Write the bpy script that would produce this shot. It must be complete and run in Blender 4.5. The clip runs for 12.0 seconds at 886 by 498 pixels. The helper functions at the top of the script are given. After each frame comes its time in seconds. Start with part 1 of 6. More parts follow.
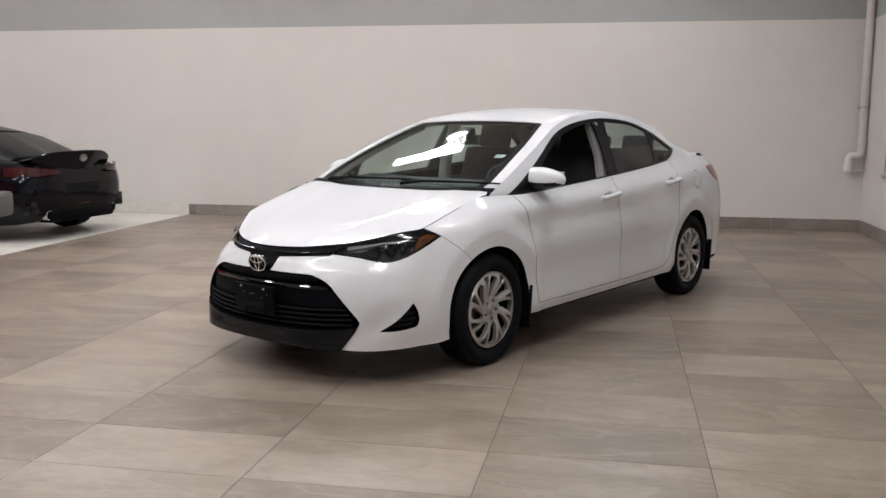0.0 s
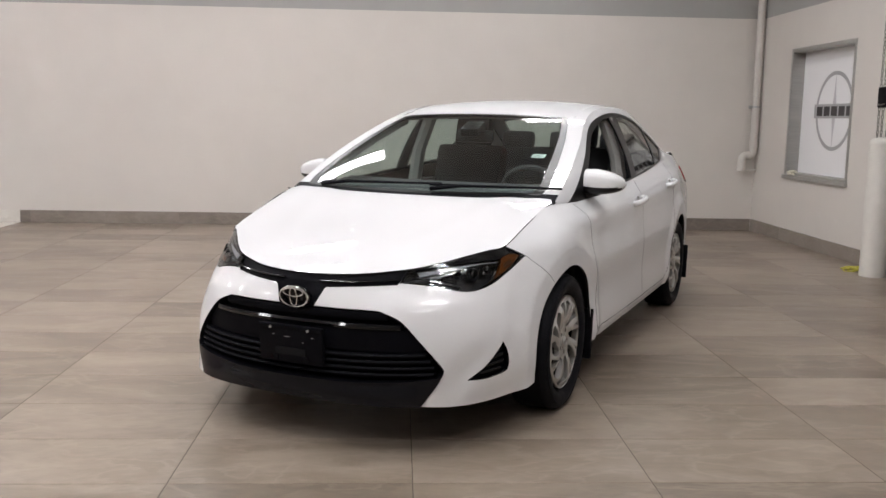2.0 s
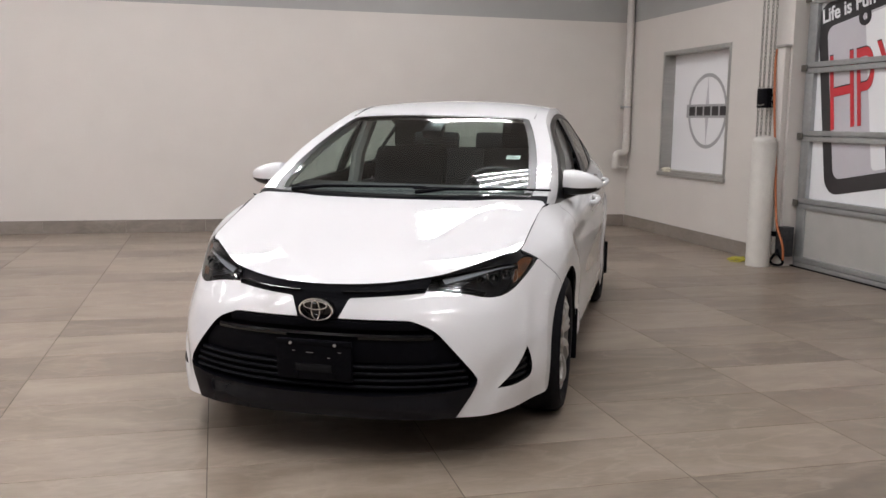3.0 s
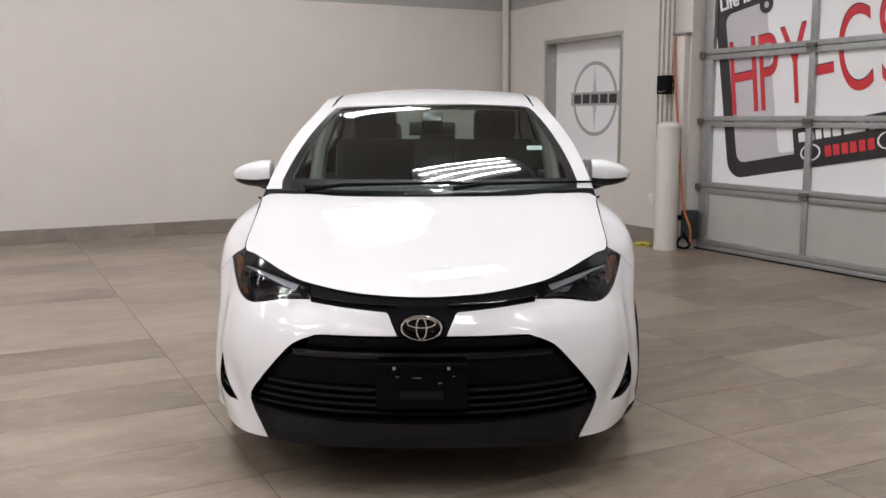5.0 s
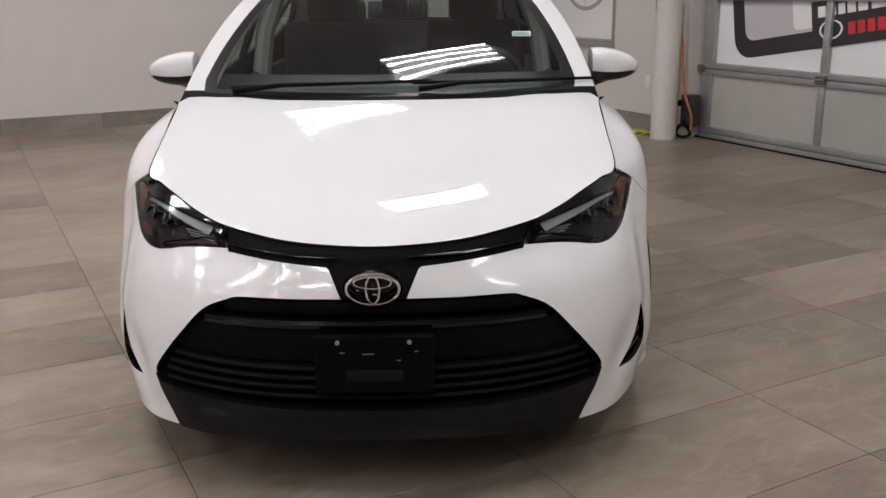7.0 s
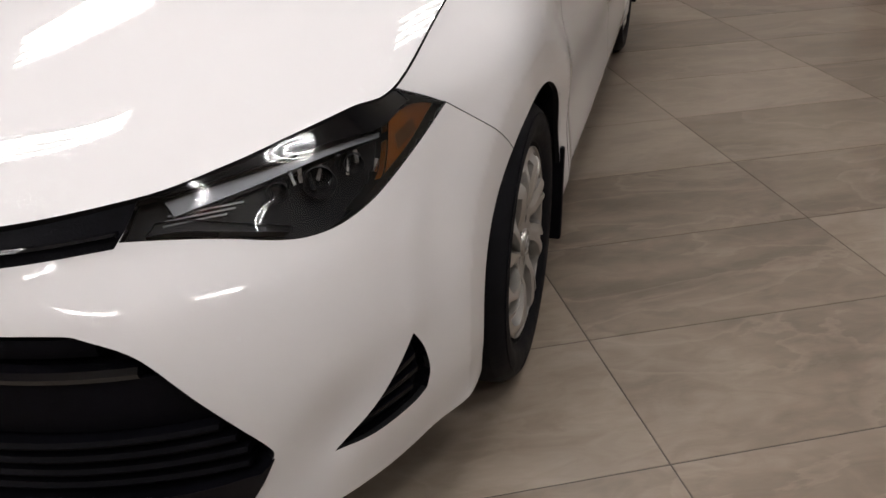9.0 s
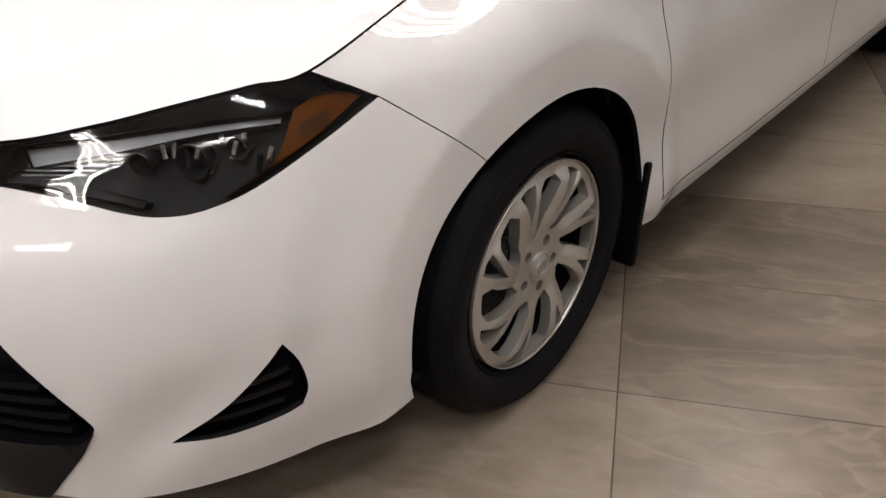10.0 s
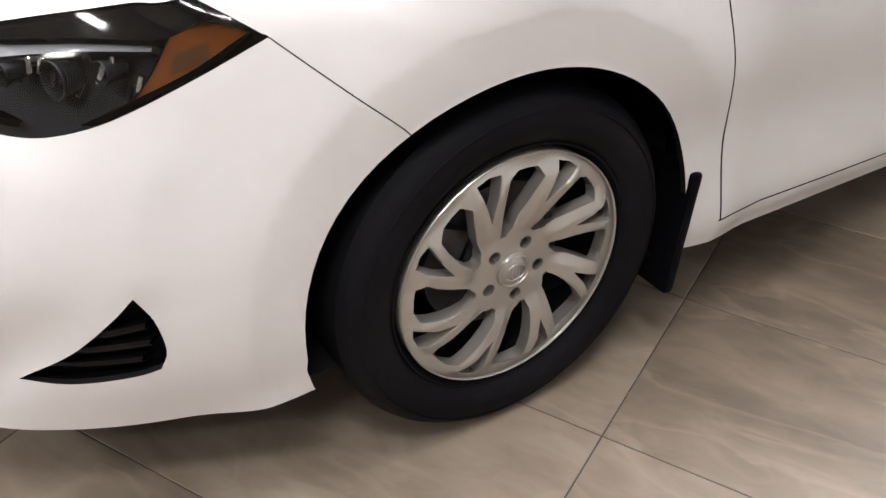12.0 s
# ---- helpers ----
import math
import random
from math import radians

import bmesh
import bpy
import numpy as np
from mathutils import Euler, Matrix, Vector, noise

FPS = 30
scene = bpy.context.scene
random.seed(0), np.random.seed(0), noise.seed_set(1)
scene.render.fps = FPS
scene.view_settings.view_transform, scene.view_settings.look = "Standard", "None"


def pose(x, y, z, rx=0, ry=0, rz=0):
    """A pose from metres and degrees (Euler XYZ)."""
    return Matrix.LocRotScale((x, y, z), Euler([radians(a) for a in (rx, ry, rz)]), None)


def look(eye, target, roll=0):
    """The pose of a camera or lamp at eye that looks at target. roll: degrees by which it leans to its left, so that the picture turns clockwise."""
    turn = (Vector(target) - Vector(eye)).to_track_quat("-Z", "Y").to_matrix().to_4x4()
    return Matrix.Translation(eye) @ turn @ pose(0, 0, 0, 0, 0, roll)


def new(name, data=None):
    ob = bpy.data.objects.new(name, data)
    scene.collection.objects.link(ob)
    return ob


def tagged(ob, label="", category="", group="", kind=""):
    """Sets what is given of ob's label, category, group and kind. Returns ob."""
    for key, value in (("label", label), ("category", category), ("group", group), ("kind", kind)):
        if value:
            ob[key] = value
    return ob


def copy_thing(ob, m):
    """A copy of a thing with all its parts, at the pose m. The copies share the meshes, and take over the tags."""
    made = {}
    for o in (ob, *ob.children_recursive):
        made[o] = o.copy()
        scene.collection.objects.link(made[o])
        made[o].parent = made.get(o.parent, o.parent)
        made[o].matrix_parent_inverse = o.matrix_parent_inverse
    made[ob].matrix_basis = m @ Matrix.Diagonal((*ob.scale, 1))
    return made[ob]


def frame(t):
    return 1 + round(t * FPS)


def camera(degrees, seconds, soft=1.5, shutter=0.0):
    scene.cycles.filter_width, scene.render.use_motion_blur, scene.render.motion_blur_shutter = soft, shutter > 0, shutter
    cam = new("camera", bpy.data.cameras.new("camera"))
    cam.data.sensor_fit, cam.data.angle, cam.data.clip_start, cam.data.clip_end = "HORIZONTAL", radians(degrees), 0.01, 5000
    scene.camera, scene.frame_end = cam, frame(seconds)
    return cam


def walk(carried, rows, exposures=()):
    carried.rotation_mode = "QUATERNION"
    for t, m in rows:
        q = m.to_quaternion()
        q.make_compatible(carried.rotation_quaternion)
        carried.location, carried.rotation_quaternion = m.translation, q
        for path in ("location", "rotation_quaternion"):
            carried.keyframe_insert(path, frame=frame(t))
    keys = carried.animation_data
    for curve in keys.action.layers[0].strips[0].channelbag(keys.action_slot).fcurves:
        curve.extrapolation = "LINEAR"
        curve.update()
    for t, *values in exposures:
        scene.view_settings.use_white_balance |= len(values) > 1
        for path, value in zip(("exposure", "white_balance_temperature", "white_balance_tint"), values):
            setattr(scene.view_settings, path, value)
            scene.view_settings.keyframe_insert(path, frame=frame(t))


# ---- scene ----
from mathutils.geometry import delaunay_2d_cdt

cam = camera(51.8, 12.0)
PATH = [
    (0, (3.709, -4.103, 1.359), (2.484, -2.547, 1.078), 0.3),
    (0.5, (3.394, -3.956, 1.372), (2.21, -2.371, 1.08), 0.6),
    (1, (2.961, -3.946, 1.333), (1.869, -2.295, 1.047), 1.0),
    (1.5, (2.506, -3.999, 1.317), (1.548, -2.266, 1.035), 1.0),
    (2, (2.028, -3.987, 1.316), (1.205, -2.186, 1.035), 1.0),
    (2.5, (1.612, -4.101, 1.311), (0.969, -2.227, 1.035), 1.0),
    (3, (1.245, -4.151, 1.314), (0.787, -2.224, 1.038), 0.8),
    (3.2, (1.077, -4.033, 1.293), (0.677, -2.095, 1.005), 0.7),
    (4.8, (0.159, -3.946, 1.282), (0.098, -1.968, 0.997), -0.2),
    (5, (0.099, -3.882, 1.291), (0.08, -1.903, 1.002), -0.2),
    (5.5, (0.02, -3.76, 1.292), (0.044, -1.781, 0.999), -0.3),
    (6, (-0.058, -3.589, 1.31), (-0.035, -1.619, 0.965), -0.4),
    (6.5, (0.003, -3.401, 1.301), (0.02, -1.452, 0.855), -0.6),
    (7, (0.158, -3.1, 1.32), (0.172, -1.179, 0.765), -0.6),
    (7.5, (0.321, -2.758, 1.27), (0.34, -0.885, 0.568), -0.4),
    (7.7, (0.431, -2.619, 1.301), (0.409, -0.78, 0.515), -0.8),
    (9.3, (1.29, -1.641, 1.253), (0.639, -0.026, 0.27), -0.7),
    (9.5, (1.382, -1.54, 1.262), (0.598, -0.011, 0.237), 0.0),
    (10, (1.619, -1.282, 1.267), (0.552, 0.04, 0.213), 0.1),
    (10.5, (1.685, -1.031, 1.23), (0.508, 0.171, 0.149), 0.7),
    (11, (1.719, -0.897, 1.19), (0.428, 0.139, 0.067), 0.8),
    (11.5, (1.822, -0.816, 1.182), (0.413, 0.06, 0.064), 0.7),
    (12, (1.782, -0.764, 1.181), (0.399, 0.13, 0.045), 1.1),
]
# stops, kelvin and tint by which the clip's camera changes its picture on the way
EXPOSURES = [(0, 0.04, 6440, 11), (0.5, 0.12, 6440, 11), (1.5, 0.12, 6480, 11), (2.0, 0.09, 6540, 11), (2.5, -0.06, 6540, 12), (3, 0.0, 6540, 12), (5.5, 0.0, 6540, 11), (6.5, -0.11, 6590, 11),
             (7.0, -0.28, 6690, 12), (7.5, -0.26, 6790, 12), (9.5, -0.08, 6940, 13), (10, 0.14, 7040, 13), (10.5, 0.33, 6860, 13), (11.5, 0.70, 6740, 12), (12, 0.81, 6780, 12)]
walk(cam, [(t, look(eye, target, roll)) for t, eye, target, roll in PATH], EXPOSURES)

# ---- world, lights, exposure ----
ROOM = pose(0.794, 7.986, 0, 0, 0, 27.4)      # x along the back wall, y towards it, origin in the corner
CEIL = 4.4

world = bpy.data.worlds.new("world")
scene.world = world
world.use_nodes = True
world.node_tree.nodes["Background"].inputs[0].default_value = (0.6, 0.65, 0.7, 1)
world.node_tree.nodes["Background"].inputs[1].default_value = 0.12

TUBE_GLOW = 54.0                              # radiance of the fluorescent tubes
LIGHT_SPOTS = [(x, y) for x in (-12.2, -9.1, -5.95, -2.85) for y in (-11.4, -9.1, -6.8, -4.5, -2.2)]


# ---- materials ----
def mat(name, color=(0.5, 0.5, 0.5), rough=0.5, metal=0.0, coat=0.0, coat_rough=0.03, spec=0.5, emit=None, alpha=1.0):
    m = bpy.data.materials.new(name)
    m.use_nodes = True
    b = m.node_tree.nodes["Principled BSDF"]
    b.inputs["Base Color"].default_value = (*color, 1)
    b.inputs["Roughness"].default_value = rough
    b.inputs["Metallic"].default_value = metal
    b.inputs["Coat Weight"].default_value = coat
    b.inputs["Coat Roughness"].default_value = coat_rough
    b.inputs["Specular IOR Level"].default_value = spec
    if emit:
        b.inputs["Emission Color"].default_value = (*emit[:3], 1)
        b.inputs["Emission Strength"].default_value = emit[3]
    return m


def grain(m, scale=(30, 30, 30), amount=0.1, bump=0.0, rough=0.0, detail=5, coords="Object", seed=False, bump_scale=4.0):
    """Two scales of mottling in colour and roughness, and fine relief."""
    nt = m.node_tree
    N, L = nt.nodes, nt.links
    b = N["Principled BSDF"]
    tc = N.new("ShaderNodeTexCoord")
    mp = N.new("ShaderNodeMapping")
    mp.inputs["Scale"].default_value = scale
    L.new(tc.outputs[coords], mp.inputs["Vector"])
    if seed:
        info = N.new("ShaderNodeObjectInfo")
        mul = N.new("ShaderNodeVectorMath")
        mul.operation = "MULTIPLY_ADD"
        mul.inputs[1].default_value = (37.0, 53.0, 19.0)
        L.new(info.outputs["Random"], mul.inputs[0])
        L.new(mp.outputs[0], mul.inputs[2])
        vec = mul.outputs[0]
    else:
        vec = mp.outputs[0]
    n1 = N.new("ShaderNodeTexNoise")
    n1.inputs["Scale"].default_value = 1.0
    n1.inputs["Detail"].default_value = detail
    n2 = N.new("ShaderNodeTexNoise")
    n2.inputs["Scale"].default_value = 0.13
    n2.inputs["Detail"].default_value = 3
    L.new(vec, n1.inputs["Vector"])
    L.new(vec, n2.inputs["Vector"])
    add = N.new("ShaderNodeMath")
    L.new(n1.outputs[0], add.inputs[0])
    L.new(n2.outputs[0], add.inputs[1])
    mr = N.new("ShaderNodeMapRange")
    mr.inputs[1].default_value, mr.inputs[2].default_value = 0.7, 1.3
    mr.inputs[3].default_value, mr.inputs[4].default_value = 1 - amount, 1 + amount
    L.new(add.outputs[0], mr.inputs[0])
    mix = N.new("ShaderNodeVectorMath")
    mix.operation = "MULTIPLY"
    mix.inputs[0].default_value = b.inputs["Base Color"].default_value[:3]
    L.new(mr.outputs[0], mix.inputs[1])
    L.new(mix.outputs[0], b.inputs["Base Color"])
    if rough:
        r = N.new("ShaderNodeMapRange")
        base = b.inputs["Roughness"].default_value
        r.inputs[1].default_value, r.inputs[2].default_value = 0.7, 1.3
        r.inputs[3].default_value, r.inputs[4].default_value = base - rough, base + rough
        L.new(add.outputs[0], r.inputs[0])
        L.new(r.outputs[0], b.inputs["Roughness"])
    if bump:
        n3 = N.new("ShaderNodeTexNoise")
        n3.inputs["Scale"].default_value = bump_scale
        n3.inputs["Detail"].default_value = 4
        L.new(vec, n3.inputs["Vector"])
        bp = N.new("ShaderNodeBump")
        bp.inputs["Strength"].default_value = bump
        bp.inputs["Distance"].default_value = 0.004
        L.new(n3.outputs[0], bp.inputs["Height"])
        L.new(bp.outputs[0], b.inputs["Normal"])
    return m


def glass(name, tint=(0.9, 0.95, 0.93), ior=1.5, rough=0.0):
    m = bpy.data.materials.new(name)
    m.use_nodes = True
    nt = m.node_tree
    nt.nodes.remove(nt.nodes["Principled BSDF"])
    out = nt.nodes["Material Output"]
    tr, gl, lw, pw, ma, mx = (nt.nodes.new("ShaderNode" + k) for k in ("BsdfTransparent", "BsdfGlossy", "LayerWeight", "Math", "Math", "MixShader"))
    tr.inputs[0].default_value = (*tint, 1)
    gl.inputs["Roughness"].default_value = rough
    f0 = ((ior - 1) / (ior + 1)) ** 2 * 1.6
    lw.inputs["Blend"].default_value = 0.5
    pw.operation, pw.inputs[1].default_value = "POWER", 5.0
    ma.operation, ma.inputs[1].default_value, ma.inputs[2].default_value = "MULTIPLY_ADD", 1 - f0, f0
    nt.links.new(lw.outputs["Facing"], pw.inputs[0])
    nt.links.new(pw.outputs[0], ma.inputs[0])
    nt.links.new(ma.outputs[0], mx.inputs[0])
    nt.links.new(tr.outputs[0], mx.inputs[1])
    nt.links.new(gl.outputs[0], mx.inputs[2])
    nt.links.new(mx.outputs[0], out.inputs[0])
    return m


def tile_material(name, color, dark, light, seed=True):
    """Porcelain with veins that run along the tile's length, each tile cut from another stretch."""
    m = mat(name, color, 0.34)
    nt = m.node_tree
    N, L = nt.nodes, nt.links
    b = N["Principled BSDF"]
    tc, mp, info = N.new("ShaderNodeTexCoord"), N.new("ShaderNodeMapping"), N.new("ShaderNodeObjectInfo")
    geo = N.new("ShaderNodeNewGeometry")
    L.new(tc.outputs["Object"], mp.inputs["Vector"])
    mp.inputs["Scale"].default_value = (1.0, 2.1, 1.0)
    mp.inputs["Rotation"].default_value = (0, 0, 0.10)
    off = N.new("ShaderNodeVectorMath")
    off.operation = "MULTIPLY_ADD"
    off.inputs[1].default_value = (41.0, 67.0, 23.0)
    rnd = info.outputs["Random"] if seed else geo.outputs["Random Per Island"]
    L.new(rnd, off.inputs[0])
    L.new(mp.outputs[0], off.inputs[2])
    n1, n2, n3 = (N.new("ShaderNodeTexNoise") for _ in range(3))
    for n, s, d, dist in ((n1, 1.5, 7, 1.1), (n2, 8.0, 9, 1.2), (n3, 60.0, 3, 0.0)):
        n.inputs["Scale"].default_value, n.inputs["Detail"].default_value, n.inputs["Distortion"].default_value = s, d, dist
        L.new(off.outputs[0], n.inputs["Vector"])
    r1 = N.new("ShaderNodeValToRGB")
    e = r1.color_ramp.elements
    e[0].position, e[0].color = 0.31, (*dark, 1)
    e[1].position, e[1].color = 0.70, (*light, 1)
    mid = e.new(0.5)
    mid.color = (*color, 1)
    mixn = N.new("ShaderNodeMath")
    mixn.operation = "MULTIPLY_ADD"
    mixn.inputs[1].default_value = 0.40
    L.new(n2.outputs[0], mixn.inputs[0])
    sub = N.new("ShaderNodeMath")
    sub.operation = "MULTIPLY"
    sub.inputs[1].default_value = 0.61
    L.new(n1.outputs[0], sub.inputs[0])
    L.new(sub.outputs[0], mixn.inputs[2])
    tone = N.new("ShaderNodeMath")
    tone.operation = "MULTIPLY_ADD"
    tone.inputs[1].default_value, tone.inputs[2].default_value = 0.24, -0.12
    L.new(rnd, tone.inputs[0])
    tot = N.new("ShaderNodeMath")
    L.new(mixn.outputs[0], tot.inputs[0])
    L.new(tone.outputs[0], tot.inputs[1])
    L.new(tot.outputs[0], r1.inputs[0])
    # thin pale veins
    v = N.new("ShaderNodeTexNoise")
    v.inputs["Scale"].default_value, v.inputs["Detail"].default_value, v.inputs["Distortion"].default_value = 1.6, 9, 0.5
    L.new(off.outputs[0], v.inputs["Vector"])
    vr = N.new("ShaderNodeValToRGB")
    ve = vr.color_ramp.elements
    ve[0].position, ve[0].color = 0.465, (0, 0, 0, 1)
    ve[1].position, ve[1].color = 0.512, (0, 0, 0, 1)
    ve.new(0.5).color = (0.26, 0.26, 0.26, 1)
    L.new(v.outputs[0], vr.inputs[0])
    mx = N.new("ShaderNodeMix")
    mx.data_type = "RGBA"
    mx.inputs["B"].default_value = (*[min(1, c * 1.25) for c in light], 1)
    L.new(vr.outputs[0], mx.inputs["Factor"])
    L.new(r1.outputs[0], mx.inputs["A"])
    L.new(mx.outputs["Result"], b.inputs["Base Color"])
    rr = N.new("ShaderNodeMapRange")
    rr.inputs[3].default_value, rr.inputs[4].default_value = 0.26, 0.46
    L.new(n2.outputs[0], rr.inputs[0])
    L.new(rr.outputs[0], b.inputs["Roughness"])
    bp = N.new("ShaderNodeBump")
    bp.inputs["Strength"].default_value, bp.inputs["Distance"].default_value = 0.2, 0.002
    L.new(n3.outputs[0], bp.inputs["Height"])
    L.new(bp.outputs[0], b.inputs["Normal"])
    return m


M_WHITE = mat("white_car_paint", (0.70, 0.70, 0.71), 0.6, spec=0.0, coat=1.0, coat_rough=0.008)
M_GLOSS = mat("black_gloss_plastic", (0.003, 0.003, 0.004), 0.15, coat=0.7, spec=0.05)
M_LIP = mat("black_lip_plastic", (0.004, 0.004, 0.006), 0.3, coat=0.45, coat_rough=0.02, spec=0.02)
M_BLACK = grain(mat("black_matte_plastic", (0.003, 0.003, 0.0045), 0.5, spec=0.05), (60, 60, 60), 0.25, 0.15)
M_TRIM = mat("black_window_trim", (0.004, 0.004, 0.0045), 0.3, spec=0.3)
# underbody colour, which also paints the shade into the body's shut lines
M_DARK = mat("dark_underbody_and_gap_shade", (0.009, 0.009, 0.010), 0.85, spec=0.1)
M_RUBBER = grain(mat("tyre_rubber", (0.006, 0.006, 0.008), 0.6, spec=0.09), (25, 25, 25), 0.25, 0.1, 0.08)
M_ALLOY = grain(mat("silver_wheel_paint", (0.47, 0.455, 0.43), 0.32, metal=0.65, coat=0.25, coat_rough=0.15), (22, 22, 22), 0.06, 0.0, 0.05)
M_CHROME = mat("chrome", (0.80, 0.80, 0.82), 0.07, metal=1.0)
M_SATIN = mat("satin_silver", (0.55, 0.55, 0.56), 0.3, metal=0.8)
M_STEEL = grain(mat("dark_brake_steel", (0.06, 0.06, 0.065), 0.5, metal=0.6), (40, 40, 40), 0.3)
M_GLASS = glass("tinted_windscreen_glass", (0.70, 0.81, 0.78), 1.52)
M_SGLASS = glass("tinted_side_glass", (0.70, 0.76, 0.73), 1.52)
M_LENS = glass("clear_lamp_lens", (0.80, 0.82, 0.84), 1.40)
M_AMBER = mat("amber_reflector", (0.13, 0.036, 0.003), 0.5, spec=0.1)
M_AMBERDARK = mat("brown_reflex_plastic", (0.06, 0.022, 0.006), 0.5, spec=0.1)
M_REDDARK = mat("smoked_red_lens", (0.045, 0.003, 0.004), 0.25, coat=0.4)
M_STRIP = mat("running_light_strip", (0.30, 0.31, 0.33), 0.35, coat=0.3)
M_REDLENS = mat("red_lamp_lens", (0.35, 0.012, 0.012), 0.15, coat=1.0)
M_HOUSING = mat("lamp_housing", (0.006, 0.006, 0.008), 0.45, spec=0.3)
M_CLOTH = grain(mat("dark_seat_cloth", (0.015, 0.015, 0.017), 0.9), (120, 120, 120), 0.3, 0.3)
M_DASH = grain(mat("grey_dashboard_plastic", (0.035, 0.035, 0.037), 0.7), (150, 150, 150), 0.2, 0.2)
M_LINER = mat("pale_grey_headliner", (0.42, 0.41, 0.39), 0.9)
M_PAPER = mat("pale_green_sticker_paper", (0.66, 0.74, 0.70), 0.6)
M_INK = mat("grey_print", (0.20, 0.26, 0.26), 0.6)

M_WALL = grain(mat("beige_wall_paint", (0.60, 0.565, 0.525), 0.6), (3, 3, 3), 0.02, 0.12, bump_scale=60)
M_BAND = grain(mat("grey_wall_paint", (0.33, 0.325, 0.31), 0.6), (3, 3, 3), 0.03, 0.12, bump_scale=60)
M_CEIL = grain(mat("ceiling_deck_grey", (0.60, 0.59, 0.57), 0.8), (2, 2, 2), 0.05)
M_TILE = tile_material("veined_taupe_porcelain", (0.208, 0.165, 0.127), (0.132, 0.103, 0.078), (0.290, 0.238, 0.192))
M_TILE_FAR = tile_material("veined_taupe_porcelain_rows", (0.208, 0.165, 0.127), (0.132, 0.103, 0.078), (0.290, 0.238, 0.192), seed=False)
M_TILE_WHITE = tile_material("cream_porcelain", (0.66, 0.63, 0.57), (0.58, 0.55, 0.49), (0.74, 0.71, 0.66), seed=False)
M_GROUT = grain(mat("dark_grout", (0.065, 0.055, 0.046), 0.9), (50, 50, 50), 0.2)
M_BASE = tile_material("taupe_baseboard_tile", (0.205, 0.175, 0.150), (0.155, 0.13, 0.11), (0.26, 0.225, 0.195))
M_BASE_WHITE = tile_material("cream_baseboard_tile", (0.60, 0.57, 0.52), (0.54, 0.51, 0.46), (0.66, 0.64, 0.59))
M_PIPE = grain(mat("painted_drain_pipe", (0.58, 0.55, 0.51), 0.5), (8, 8, 8), 0.05)
M_FRAME = grain(mat("brushed_aluminium_frame", (0.42, 0.41, 0.39), 0.42, metal=0.7), (6, 80, 6), 0.08)
M_GALV = grain(mat("galvanised_steel", (0.42, 0.43, 0.43), 0.45, metal=0.75), (14, 14, 14), 0.14, 0.05, 0.08)
M_PANEL = grain(mat("grey_door_panel", (0.40, 0.39, 0.365), 0.5), (5, 5, 5), 0.06)
M_SIGN = mat("white_printed_vinyl", (0.80, 0.80, 0.81), 0.35)
M_SIGN_GREY = mat("pale_violet_print", (0.52, 0.50, 0.53), 0.35)
M_SIGN_BLACK = mat("black_print", (0.025, 0.022, 0.024), 0.4)
M_SIGN_RED = mat("red_print", (0.55, 0.03, 0.04), 0.4)
M_SIGN_SILVER = mat("silver_grey_print", (0.36, 0.36, 0.37), 0.4)
M_BOLLARD = grain(mat("cream_bollard_sleeve", (0.60, 0.575, 0.53), 0.45), (10, 10, 10), 0.05, 0.05)
M_CHAIN = mat("chain_steel", (0.22, 0.21, 0.19), 0.4, metal=0.9)
M_ORANGE = mat("orange_air_hose", (0.42, 0.13, 0.05), 0.5)
M_CORD = mat("yellow_cord", (0.45, 0.40, 0.06), 0.7)
M_RAG = grain(mat("cream_rag_cloth", (0.62, 0.58, 0.48), 0.95), (40, 40, 40), 0.2, 0.3)
M_PLASTIC = mat("white_outlet_plastic", (0.72, 0.70, 0.66), 0.4)
M_CARBLACK = mat("black_car_paint", (0.003, 0.003, 0.005), 0.5, coat=0.5, coat_rough=0.02, spec=0.0)
M_CARRED = mat("red_car_paint", (0.40, 0.01, 0.015), 0.25, coat=1.0)
M_CARSILVER = mat("silver_bumper", (0.14, 0.14, 0.14), 0.45, metal=0.5)
M_TUBE = mat("lamp_tube", (0.9, 0.9, 0.9), 0.4, emit=(0.975, 0.985, 1.01, TUBE_GLOW))
M_LAMPBODY = mat("white_lamp_body", (0.7, 0.7, 0.68), 0.4)


# ---- mesh helpers ----
def mesh_ob(name, verts, faces, material, parent=None, label="", smooth=True, normals=None, matrix=None):
    me = bpy.data.meshes.new(name)
    me.from_pydata([tuple(map(float, v)) for v in verts], [], [tuple(map(int, f)) for f in faces])
    me.update()
    for m in (material if isinstance(material, (list, tuple)) else [material]):
        me.materials.append(m)
    if smooth:
        me.shade_smooth()
    if normals is not None:
        me.normals_split_custom_set_from_vertices([tuple(map(float, n)) for n in normals])
    ob = new(name, me)
    if matrix is not None:
        ob.matrix_basis = matrix
    if parent:
        ob.parent = parent
    if label:
        tagged(ob, label)
    return ob


def part(name, bm, material, parent, label="", smooth=True, matrix=None):
    me = bpy.data.meshes.new(name)
    bmesh.ops.recalc_face_normals(bm, faces=bm.faces)
    bm.to_mesh(me)
    bm.free()
    for m in (material if isinstance(material, (list, tuple)) else [material]):
        me.materials.append(m)
    if smooth:
        me.shade_smooth()
        me.set_sharp_from_angle(angle=radians(38))
    ob = new(name, me)
    if matrix is not None:
        ob.matrix_basis = matrix
    if parent:
        ob.parent = parent
    if label:
        tagged(ob, label)
    return ob


